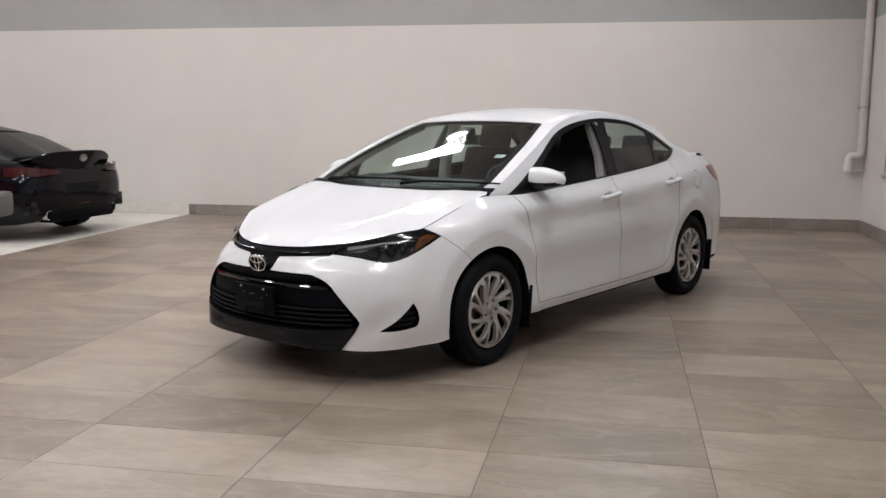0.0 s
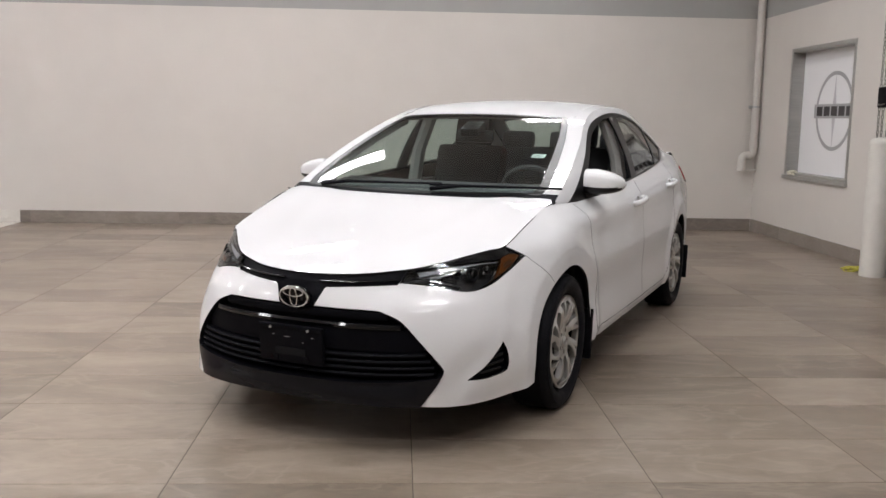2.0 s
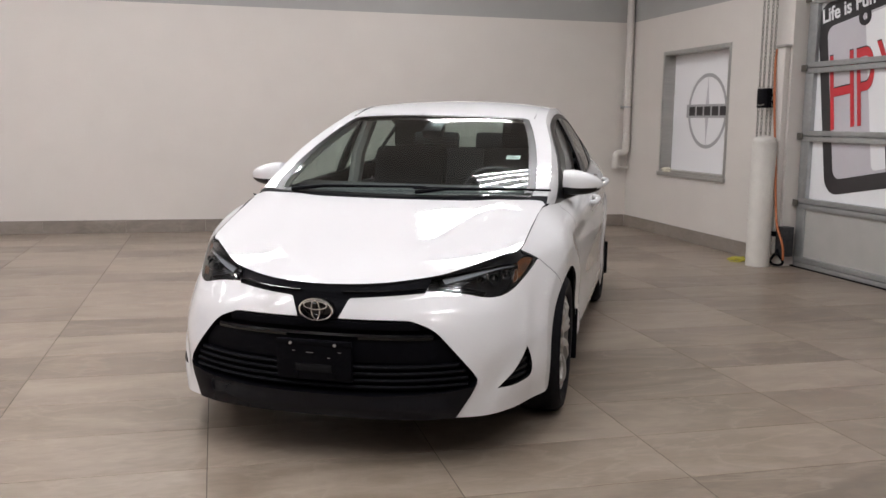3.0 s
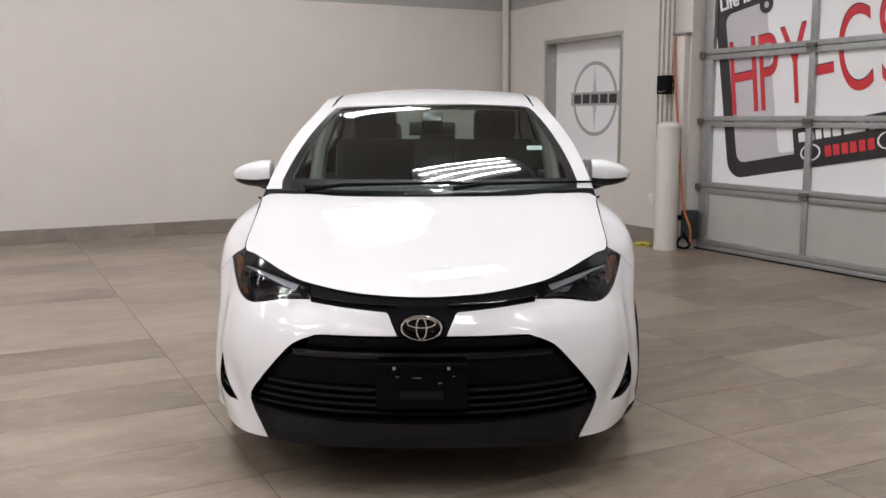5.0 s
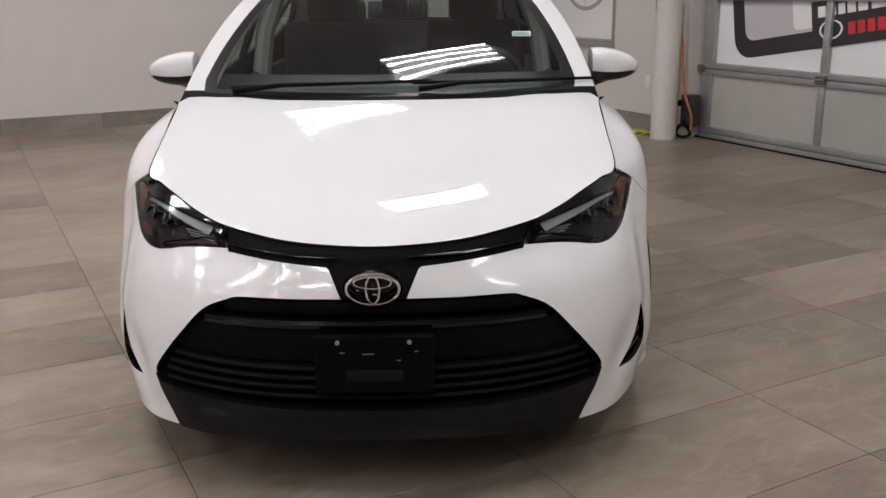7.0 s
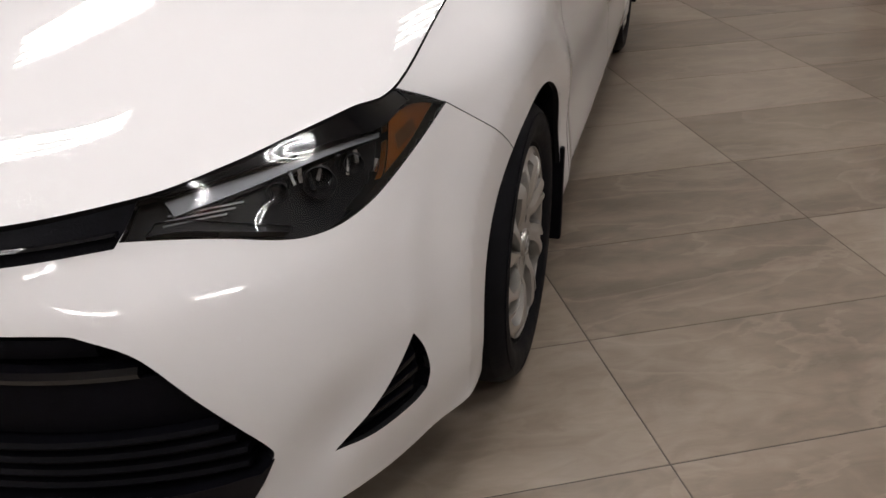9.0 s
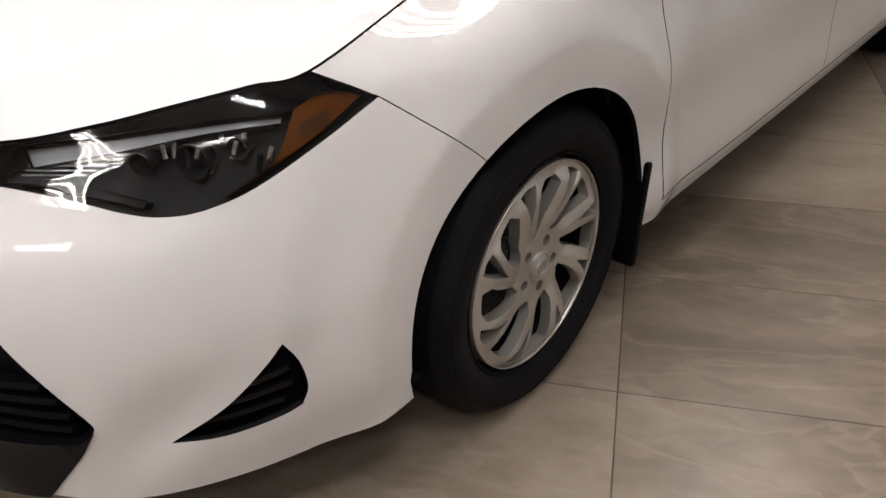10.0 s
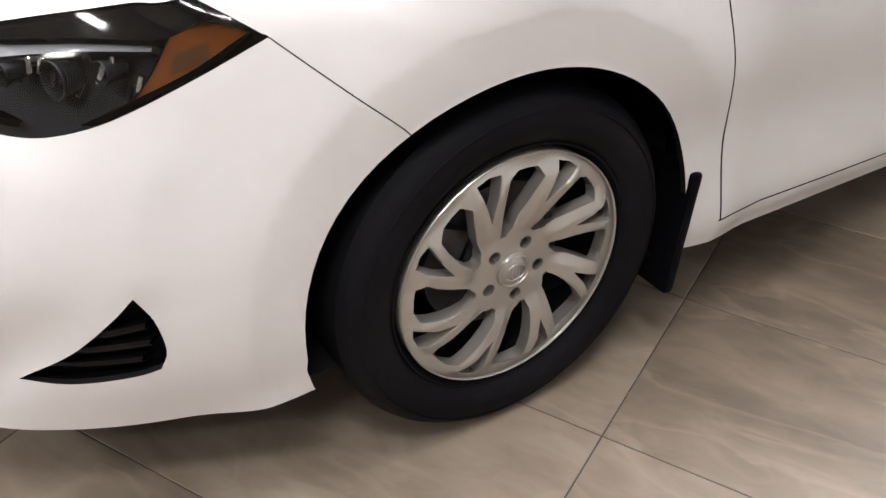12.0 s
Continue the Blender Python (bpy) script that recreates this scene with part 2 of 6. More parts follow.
def empty(name, matrix=None):
    ob = new(name)
    ob.empty_display_size = 0.1
    if matrix is not None:
        ob.matrix_basis = matrix
    return ob


def box(bm, x0, x1, y0, y1, z0, z1, bevel=0.0, m=None):
    mm = Matrix.Translation(((x0 + x1) / 2, (y0 + y1) / 2, (z0 + z1) / 2)) @ Matrix.Diagonal((x1 - x0, y1 - y0, z1 - z0, 1))
    r = bmesh.ops.create_cube(bm, size=1, matrix=(m @ mm) if m is not None else mm)
    if bevel:
        es = list({e for v in r["verts"] for e in v.link_edges})
        bmesh.ops.bevel(bm, geom=es, offset=bevel, segments=2, affect="EDGES", profile=0.6)
    return bm


def cyl(bm, p, q, r, r2=None, n=20, caps=True):
    p, q = Vector(p), Vector(q)
    d = q - p
    m = Matrix.Translation((p + q) / 2) @ d.to_track_quat("Z", "Y").to_matrix().to_4x4()
    bmesh.ops.create_cone(bm, cap_ends=caps, segments=n, radius1=r, radius2=r if r2 is None else r2, depth=d.length, matrix=m)
    return bm


def spline(pts, n=8, closed=False):
    """Points of a smooth curve through pts."""
    P = np.array(pts, float)
    N = len(P)
    if N == 2:
        return [P[0] + (P[1] - P[0]) * k / n for k in range(n + 1)]
    out = []
    for i in range(N if closed else N - 1):
        a, b, c, d = (P[(i + k) % N] if closed else P[min(max(i + k, 0), N - 1)] for k in (-1, 0, 1, 2))
        if not closed and i == 0:
            a = 2 * b - c
        if not closed and i == N - 2:
            d = 2 * c - b
        for k in range(n):
            t = k / n
            out.append(0.5 * (2 * b + (c - a) * t + (2 * a - 5 * b + 4 * c - d) * t * t + (3 * b - a - 3 * c + d) * t ** 3))
    if not closed:
        out.append(P[-1])
    return out


def tube(bm, pts, r, n=8, closed=False):
    """A round tube along pts; r may be one radius or one per point."""
    pts = [Vector(p) for p in pts]
    rings = []
    N = len(pts)
    up = Vector((0, 0, 1))
    for i, p in enumerate(pts):
        a, b = (pts[(i - 1) % N], pts[(i + 1) % N]) if closed else (pts[max(i - 1, 0)], pts[min(i + 1, N - 1)])
        d = (b - a).normalized()
        if abs(d.dot(up)) > 0.98:
            up = Vector((1, 0, 0))
        u = d.cross(up).normalized()
        w = u.cross(d)
        up = w
        rr = r[i] if isinstance(r, (list, tuple)) else r
        rings.append([bm.verts.new(p + (u * math.cos(2 * math.pi * k / n) + w * math.sin(2 * math.pi * k / n)) * rr) for k in range(n)])
    for i in range(N if closed else N - 1):
        A, B = rings[i], rings[(i + 1) % N]
        for k in range(n):
            bm.faces.new((A[k], A[(k + 1) % n], B[(k + 1) % n], B[k]))
    if not closed:
        bm.faces.new(rings[0][::-1])
        bm.faces.new(rings[-1])
    return bm


def revolve(bm, profile, n=48, axis="X", m=None):
    """Turns (radius, along) points round an axis."""
    rings = []
    for r, a in profile:
        ring = []
        for k in range(n):
            t = 2 * math.pi * k / n
            v = Vector((a, r * math.cos(t), r * math.sin(t))) if axis == "X" else Vector((r * math.cos(t), r * math.sin(t), a))
            ring.append(bm.verts.new(m @ v if m is not None else v))
        rings.append(ring)
    for A, B in zip(rings, rings[1:]):
        for k in range(n):
            bm.faces.new((A[k], A[(k + 1) % n], B[(k + 1) % n], B[k]))
    return rings


# ---- white sedan: body surfaces ----
# Longitudinal lines of the left half, from the nose's middle round the flank to the tail's middle.
BODY_BOTTOM = [(0, -.962, .20), (.25, -.952, .20), (.41, -.922, .20), (.525, -.885, .202), (.63, -.80, .194), (.71, -.67, .192), (.77, -.52, .197), (.815, -.36, .208), (.825, 0, .225),
               (.846, .4, .230), (.850, .9, .232), (.850, 1.6, .234), (.846, 2.2, .236), (.82, 2.7, .24), (.80, 3.2, .25), (.74, 3.5, .27), (.55, 3.62, .28), (0, 3.66, .28)]
BODY_LOW = [(0, -0.985, 0.3), (0.245, -0.97, 0.3), (0.42, -0.925, 0.305), (0.575, -0.85, 0.31), (0.668, -0.755, 0.3), (0.75, -0.615, 0.3), (0.803, -0.46, 0.31), (0.845, -0.25, 0.31), (0.862, 0, 0.31),
     (0.862, 0.4, 0.3), (0.868, 0.9, 0.3), (0.868, 1.6, 0.3), (0.866, 2.2, 0.31), (0.862, 2.7, 0.33), (0.802, 3.2, 0.36), (0.737, 3.52, 0.4), (0.57, 3.66, 0.4), (0, 3.7, 0.4)]
BODY_MID = [(0, -0.99, 0.45), (0.243, -0.975, 0.45), (0.425, -0.925, 0.45), (0.565, -0.842, 0.445), (0.665, -0.738, 0.44), (0.745, -0.6, 0.44), (0.802, -0.43, 0.45), (0.848, -0.22, 0.46), (0.866, 0, 0.47),
     (0.855, 0.4, 0.46), (0.861, 0.9, 0.46), (0.861, 1.6, 0.47), (0.86, 2.2, 0.48), (0.864, 2.7, 0.5), (0.807, 3.2, 0.52), (0.742, 3.52, 0.55), (0.575, 3.66, 0.55), (0, 3.7, 0.55)]
BODY_RIDGE = [(0, -0.96, 0.57), (0.24, -0.943, 0.573), (0.41, -0.888, 0.575), (0.543, -0.802, 0.572), (0.64, -0.705, 0.567), (0.722, -0.575, 0.567), (0.788, -0.4, 0.575), (0.848, -0.2, 0.6), (0.866, 0, 0.62),
     (0.866, 0.4, 0.61), (0.868, 0.9, 0.61), (0.868, 1.6, 0.62), (0.867, 2.2, 0.64), (0.862, 2.7, 0.66), (0.807, 3.2, 0.67), (0.747, 3.5, 0.68), (0.58, 3.64, 0.68), (0, 3.69, 0.68)]
BODY_CREASE = [(0, -0.928, 0.64), (0.23, -0.905, 0.645), (0.39, -0.823, 0.65), (0.52, -0.742, 0.648), (0.615, -0.66, 0.643), (0.695, -0.545, 0.665), (0.77, -0.375, 0.7), (0.833, -0.19, 0.715), (0.852, 0, 0.735),
     (0.85, 0.4, 0.745), (0.854, 0.9, 0.755), (0.854, 1.6, 0.77), (0.852, 2.2, 0.79), (0.844, 2.7, 0.81), (0.797, 3.2, 0.82), (0.737, 3.48, 0.82), (0.57, 3.61, 0.81), (0, 3.66, 0.81)]
BODY_SHOULDER = [(0, -0.918, 0.668), (0.222, -0.888, 0.675), (0.395, -0.79, 0.687), (0.525, -0.69, 0.7), (0.615, -0.6, 0.715), (0.685, -0.49, 0.735), (0.752, -0.37, 0.757), (0.806, -0.19, 0.8), (0.826, 0, 0.845),
     (0.842, 0.4, 0.855), (0.848, 0.9, 0.865), (0.847, 1.6, 0.885), (0.838, 2.2, 0.92), (0.824, 2.7, 0.95), (0.752, 3.2, 0.96), (0.692, 3.46, 0.95), (0.54, 3.57, 0.94), (0, 3.63, 0.94)]
BODY_TOP = [(0, -.905, .69), (.215, -.868, .70), (.40, -.768, .722), (.50, -.675, .745), (.575, -.585, .765), (.64, -.505, .783), (.693, -.43, .80), (.708, -.19, .865), (.722, .03, .925),
            (.765, .4, .928), (.79, .9, .955), (.785, 1.6, .995), (.762, 2.3, 1.045), (.735, 2.7, 1.072), (.69, 3.15, 1.075), (.63, 3.42, 1.06), (.48, 3.51, 1.06), (0, 3.56, 1.07)]
AXLE_F, AXLE_R, HUB_Z, TYRE_R = -0.015, 2.70, 0.312, 0.316


def crs(P, t):
    """Smooth curve through the rows of P at the places t."""
    n = len(P)
    t = np.clip(np.asarray(t, float), 0, n - 1 - 1e-9)
    i = t.astype(int)
    f = (t - i).reshape((-1,) + (1,) * (P.ndim - 1))
    b, c = P[i], P[i + 1]
    a = np.where((i == 0).reshape(f.shape), 2 * b - c, P[np.maximum(i - 1, 0)])
    d = np.where((i == n - 2).reshape(f.shape), 2 * c - b, P[np.minimum(i + 2, n - 1)])
    return 0.5 * (2 * b + (c - a) * f + (2 * a - 5 * b + 4 * c - d) * f * f + (3 * b - a - 3 * c + d) * f ** 3)


def table(t, xs, ys):
    return crs(np.column_stack([xs, ys]), np.interp(t, xs, np.arange(len(xs))))[:, 1]


def hood_z(x, y):
    x, y = np.atleast_1d(np.asarray(x, float)), np.atleast_1d(np.asarray(y, float))
    zc = np.polyval([-0.33284, -0.42498, -0.16443, 0.22887, 0.94275], y)
    k = np.polyval([-0.19056, 0.05612, -0.05335, 0.02690], y)
    ridge = 0.0025 * np.exp(-((np.abs(x) - (.40 + .28 * (y + .3))) / .07) ** 2) * np.clip((y + .85) / .4, 0, 1)
    return zc - k * x * x + ridge - 0.006 * np.clip((np.abs(x) - .62) / .10, 0, 1) ** 2


def smooth01(x):
    x = np.clip(x, 0, 1)
    return x * x * (3 - 2 * x)


class Tub:
    """The body below hood, windows and boot lid: s runs round the car, v from the bottom edge (0) up (6)."""
    scale = (0.30, 0.14)

    def __init__(self):
        net = np.array([BODY_BOTTOM, BODY_LOW, BODY_MID, BODY_RIDGE, BODY_CREASE, BODY_SHOULDER, BODY_TOP], float)
        top = net[6]
        front = slice(0, 9)
        top[front, 2] = hood_z(top[front, 0], top[front, 1]) - 0.001
        mirror = net[:, :0:-1] * (-1, 1, 1)
        self.net = np.concatenate([mirror, net], 1).transpose(1, 0, 2)
        self.mid = len(top) - 1

    def at(self, s, v):
        s, v = np.atleast_1d(np.asarray(s, float)), np.atleast_1d(np.asarray(v, float))
        C = crs(self.net, s + self.mid)
        v = np.clip(v, 0, 6 - 1e-9)
        i = v.astype(int)
        f = (v - i)[:, None]
        r = np.arange(len(v))
        b, c = C[r, i], C[r, i + 1]
        a = np.where(i[:, None] == 0, 2 * b - c, C[r, np.maximum(i - 1, 0)])
        d = np.where(i[:, None] == 5, 2 * c - b, C[r, np.minimum(i + 2, 6)])
        P = 0.5 * (2 * b + (c - a) * f + (2 * a - 5 * b + 4 * c - d) * f * f + (3 * b - a - 3 * c + d) * f ** 3)
        side = np.sign(P[:, 0])
        for y0 in (AXLE_F, AXLE_R):
            rad = np.hypot(P[:, 1] - y0, P[:, 2] - HUB_Z)
            flare = np.where(rad > .442, .013 * (1 - smooth01((rad - .442) / .11)), .013 - .012 * np.clip((.442 - rad) / .08, 0, 1))
            P[:, 0] += side * flare * (np.abs(P[:, 0]) > .6)
        # hollow that runs from the grille's corner to the fog lamp, and the fold above it
        ax = np.abs(P[:, 0])
        hollow = np.exp(-((ax - .665) / .055) ** 2 - ((P[:, 2] - .335 - .9 * (ax - .665)) / .07) ** 2) * (P[:, 1] < -.3)
        P[:, 1] += 0.022 * hollow
        fold = np.exp(-((ax - .748 + .12 * (P[:, 2] - .52)) / .016) ** 2) * smooth01((P[:, 2] - .40) / .06) * smooth01((.66 - P[:, 2]) / .08) * (P[:, 1] < -.3)
        P[:, 1] -= 0.011 * fold
        return P

    def normal(self, s, v):
        e = 1e-3
        n = np.cross(self.at(s + e, v) - self.at(s - e, v), self.at(s, np.minimum(v + e, 6)) - self.at(s, np.maximum(v - e, 0)))
        return n / np.maximum(np.linalg.norm(n, axis=1), 1e-12)[:, None]


class Cap:
    """Windscreen, roof and rear window in one sweep: s across (-1 to 1), v along (0 to 9)."""
    scale = (0.62, 0.36)
    RAIL = np.array([(.731, .075, .925), (.712, .385, 1.072), (.672, .68, 1.20), (.605, 1.0, 1.322), (.582, 1.3, 1.388), (.573, 1.7, 1.410), (.568, 2.1, 1.390), (.575, 2.5, 1.308), (.605, 2.85, 1.175), (.65, 3.15, 1.082)])
    SPINE = np.array([(0, -.003, .934), (0, .315, 1.086), (0, .63, 1.215), (0, .955, 1.342), (0, 1.3, 1.422), (0, 1.7, 1.452), (0, 2.1, 1.438), (0, 2.55, 1.352), (0, 2.95, 1.20), (0, 3.22, 1.10)])

    def at(self, s, v):
        s, v = np.atleast_1d(np.asarray(s, float)), np.atleast_1d(np.asarray(v, float))
        R, C = crs(self.RAIL, v), crs(self.SPINE, v)
        k = np.abs(s)[:, None]
        P = C + (R - C) * (0.75 * k ** 2 + 0.25 * k ** 5)
        P[:, 0] = R[:, 0] * s
        return P

    def normal(self, s, v):
        e = 1e-3
        n = np.cross(self.at(s + e, v) - self.at(s - e, v), self.at(s, v + e) - self.at(s, np.maximum(v - e, 0)))
        return n / np.maximum(np.linalg.norm(n, axis=1), 1e-12)[:, None]


class Flank:
    """The windows' side of the cabin: s is y, v from the waist line (0) to the roof rail (1)."""
    scale = (1.0, 0.38)

    def __init__(self, tub, cap, side):
        s = np.linspace(7.5, 15.5, 400)
        self.belt = tub.at(s, np.full(400, 6.0))
        v = np.linspace(0, 9, 400)
        self.rail = crs(cap.RAIL, v)
        self.side = side

    def ends(self, y):
        b = [np.interp(y, self.belt[:, 1], self.belt[:, k]) for k in (0, 2)]
        r = [np.interp(y, self.rail[:, 1], self.rail[:, k]) for k in (0, 2)]
        return b, r

    def at(self, y, f):
        y, f = np.atleast_1d(np.asarray(y, float)), np.atleast_1d(np.asarray(f, float))
        (xb, zb), (xr, zr) = self.ends(y)
        h = np.clip((zr - zb) / .4, 0, 1)
        x = xb + (xr - xb) * f + 0.10 * h * f * (1 - f)
        return np.column_stack([self.side * x, y, zb + (zr - zb) * f])

    def uv(self, y, z):
        (xb, zb), (xr, zr) = self.ends(np.asarray(y, float))
        return np.column_stack([y, np.clip((np.asarray(z) - zb) / np.maximum(zr - zb, 1e-3), 0, 1)])

    def normal(self, y, f):
        e = 1e-3
        n = np.cross(self.at(y + e, f) - self.at(y - e, f), self.at(y, f + e) - self.at(y, f - e)) * self.side
        return n / np.maximum(np.linalg.norm(n, axis=1), 1e-12)[:, None]


def inside(poly, pts):
    x, y = pts[:, 0], pts[:, 1]
    res = np.zeros(len(pts), bool)
    for (x0, y0), (x1, y1) in zip(poly, np.roll(poly, -1, 0)):
        hit = (y0 > y) != (y1 > y)
        if y0 != y1:
            res ^= hit & (x < (x1 - x0) * (y - y0) / (y1 - y0) + x0)
    return res


def carve(surf, s_range, v_range, ns, nv, regions):
    """Cuts a surface's sheet along the regions' outlines. Returns, for each name, its vertices, triangles and normals.
    Earlier regions win; names that begin with 'cut' leave openings; what is left over is 'rest'."""
    sx, sv = surf.scale
    S, V = np.meshgrid(np.linspace(*s_range, ns), np.linspace(*v_range, nv), indexing="ij")
    pts = np.column_stack([S.ravel() * sx, V.ravel() * sv])
    edges = []
    coords = [pts]
    base = len(pts)
    for _, poly in regions:
        p = np.array(poly, float) * (sx, sv)
        coords.append(p)
        edges += [(base + i, base + (i + 1) % len(p)) for i in range(len(p))]
        base += len(p)
    allp = np.concatenate(coords)
    vs, _, fs, *_ = delaunay_2d_cdt([Vector(p) for p in allp], edges, [], 0, 1e-6)
    uv = np.array([tuple(v) for v in vs])
    tri = np.array([f for f in fs if len(f) == 3])
    cen = uv[tri].mean(1)
    lo, hi = np.array([s_range[0] * sx, v_range[0] * sv]), np.array([s_range[1] * sx, v_range[1] * sv])
    a, b, c = (uv[tri[:, k]] for k in range(3))
    area = (b[:, 0] - a[:, 0]) * (c[:, 1] - a[:, 1]) - (b[:, 1] - a[:, 1]) * (c[:, 0] - a[:, 0])
    ok = np.all((cen > lo) & (cen < hi), axis=1) & (np.abs(area) > 1e-10)
    owner = np.full(len(tri), -1)
    for k in range(len(regions) - 1, -1, -1):
        owner[inside(np.array(regions[k][1], float) * (sx, sv), cen)] = k
    par = uv / (sx, sv)
    P, Nn = surf.at(par[:, 0], par[:, 1]), surf.normal(par[:, 0], par[:, 1])
    out = {}
    names = [n for n, _ in regions] + ["rest"]
    for k in list(range(len(regions))) + [-1]:
        name = names[k]
        if name.startswith("cut"):
            continue
        t = tri[ok & (owner == k)]
        if not len(t):
            continue
        used, inv = np.unique(t, return_inverse=True)
        f = inv.reshape(-1, 3)
        p, n = P[used], Nn[used]
        g = np.cross(p[f[:, 1]] - p[f[:, 0]], p[f[:, 2]] - p[f[:, 0]])
        flip = (g * n[f].mean(1)).sum(1) < 0
        f[flip] = f[flip][:, ::-1]
        if name in out:
            op, of, on = out[name]
            out[name] = (np.concatenate([op, p]), np.concatenate([of, f + len(op)]), np.concatenate([on, n]))
        else:
            out[name] = (p, f, n)
    return out


def panel(name, piece, material, parent, depth=0.012, offset=0.0, label="", matrix=None, edge=None):
    """A sheet part with turned-in edges, its thickness; white panels get dark edges for the gaps' shade."""
    p, f, n = piece
    front = len(f)
    p = p + n * offset
    if depth:
        from_edges = {}
        for tri in f:
            for a, b in ((0, 1), (1, 2), (2, 0)):
                e = (tri[a], tri[b])
                if (e[1], e[0]) in from_edges:
                    del from_edges[(e[1], e[0])]
                else:
                    from_edges[e] = True
        E = np.array(list(from_edges), int)
        if len(E):
            base = len(p)
            a, b = E[:, 0], E[:, 1]
            m = len(E)
            side = np.cross(p[b] - p[a], n[a])
            side /= np.maximum(np.linalg.norm(side, axis=1), 1e-9)[:, None]
            extra = np.concatenate([p[a], p[b], p[b] - n[b] * depth, p[a] - n[a] * depth])
            q = np.arange(m)
            f1 = np.column_stack([base + q, base + 3 * m + q, base + m + q])
            f2 = np.column_stack([base + m + q, base + 3 * m + q, base + 2 * m + q])
            p = np.concatenate([p, extra])
            n = np.concatenate([n, side, side, side, side])
            f = np.concatenate([f, f1, f2])
    ob = mesh_ob(name, p, f, material, parent, label, normals=n, matrix=matrix)
    # edge walls of white panels are painted dark, as gap shade
    if material is M_WHITE and edge is None:
        edge = M_DARK
    if edge:
        ob.data.materials.append(edge)
        idx = np.zeros(len(f), np.int32)
        idx[front:] = 1
        ob.data.polygons.foreach_set("material_index", idx)
    return ob


TUB, CAP = Tub(), Cap()
_S, _V = np.meshgrid(np.linspace(0, 17, 700), np.linspace(0, 6, 110), indexing="ij")
_S, _V = _S.ravel(), _V.ravel()
_P = TUB.at(_S, _V)


def on_tub(points, w):
    """Places (s, v) on the left half nearest to the points, by the coordinates that w weighs."""
    w = np.array(w, float)
    res = []
    front = _P[:, 1] < -.05
    flank = (_S > 4.5) & (_S < 15.6)
    for q in points:
        q = np.array(q, float)
        d = (((_P - q) * w) ** 2).sum(1)
        if w[1] == 0:
            d = np.where(front, d, 9)
        if w[0] == 0:
            d = np.where(flank, d, 9)
        k = int(np.argmin(d))
        s, v = _S[k], _V[k]
        for _ in range(4):
            e = 1e-3
            vi = min(max(v, e), 6 - e)
            p = TUB.at([s, s + e, s], [vi, vi, vi + (e if vi < 5.9 else -e)])
            J = np.column_stack([(p[1] - p[0]) / e, (p[2] - p[0]) / (e if vi < 5.9 else -e)]) * w[:, None]
            r = (q - TUB.at([s], [v])[0]) * w
            step, *_ = np.linalg.lstsq(J, r, rcond=None)
            step = np.clip(step, -.3, .3)
            s, v = max(0.0, s + step[0]), min(6.0, max(0.0, v + step[1]))
        res.append((s, v))
    return res


def F(pts):
    return on_tub([(x, 0, z) for x, z in pts], (1, 0, 1))


def S(pts):
    return on_tub([(0, y, z) for y, z in pts], (0, 1, 1))


def P3(pts):
    return on_tub(pts, (1, 1, 1))


def both(name, poly):
    return [(name + "_l", poly), (name + "_r", [(-s, v) for s, v in poly[::-1]])]


def seam(pts, w=0.0022, kind=S):
    """A narrow outline along a line of (a, z) points."""
    p = np.array(spline(pts, 6))
    d = np.gradient(p, axis=0)
    d /= np.linalg.norm(d, axis=1)[:, None]
    n = np.column_stack([-d[:, 1], d[:, 0]]) * w
    return kind([tuple(q) for q in p + n]) + kind([tuple(q) for q in (p - n)[::-1]])


def mirrored(half):
    """Closes a left-hand line of (s, v), from the middle outwards and back to the middle, over the middle."""
    return half + [(-s, v) for s, v in half[::-1] if s > 1e-6]


def arch(y0, r, z0=HUB_Z):
    pts = [(y0 + r * (1 - .018 * math.cos(a)) * math.cos(a), z0 + r * (1 - .018 * math.cos(a)) * math.sin(a)) for a in np.linspace(math.pi * 1.03, -math.pi * 0.02, 40)]
    foot_a, foot_b = S([(y0 - r * 1.02, .255)])[0], S([(y0 + r * .99, .255)])[0]
    low_a, low_b = S([(y0 - r * 1.035, .19)])[0], S([(y0 + r, .19)])[0]
    return [low_a, foot_a] + S(pts) + [foot_b, low_b]


HEADLAMP = P3(spline([(.383, -.80, .661), (.395, -.785, .69), (.405, -.765, .722)], 4)[:-1]) + [(s, 6.0) for s in np.linspace(P3([(.405, -.765, .722)])[0][0], P3([(.695, -.435, .797)])[0][0], 14)] + \
    P3(spline([(.695, -.435, .797), (.735, -.40, .777), (.765, -.369, .755)], 4)[1:-1]) + \
    P3(spline([(.765, -.369, .755), (.738, -.465, .708), (.70, -.56, .662), (.655, -.625, .636), (.613, -.668, .629), (.575, -.70, .636), (.535, -.73, .650), (.48, -.76, .659), (.383, -.80, .661)], 5)[:-1])
UPPER_GRILLE = mirrored([(0.0, 6.0)] + [(s, 6.0) for s in np.linspace(.2, P3([(.405, -.765, .722)])[0][0], 10)] + P3([(.396, -.785, .69)]) +
                        F(spline([(.384, .661), (.25, .655), (.12, .646)], 4)) + F([(.112, .640), (.084, .578), (.082, .574)]) + F([(0.0, .570)]))
GRILLE_EDGE = spline([(.0, .574), (.18, .5735), (.33, .572), (.378, .562), (.445, .530), (.515, .456), (.57, .388), (.594, .352), (.597, .333), (.580, .312)], 5)
GRILLE = mirrored(F(GRILLE_EDGE) + F(spline([(.578, .314), (.46, .298), (.25, .286), (0, .283)], 5)[1:]))
_tip = P3([(.525, -.885, .202)])[0]
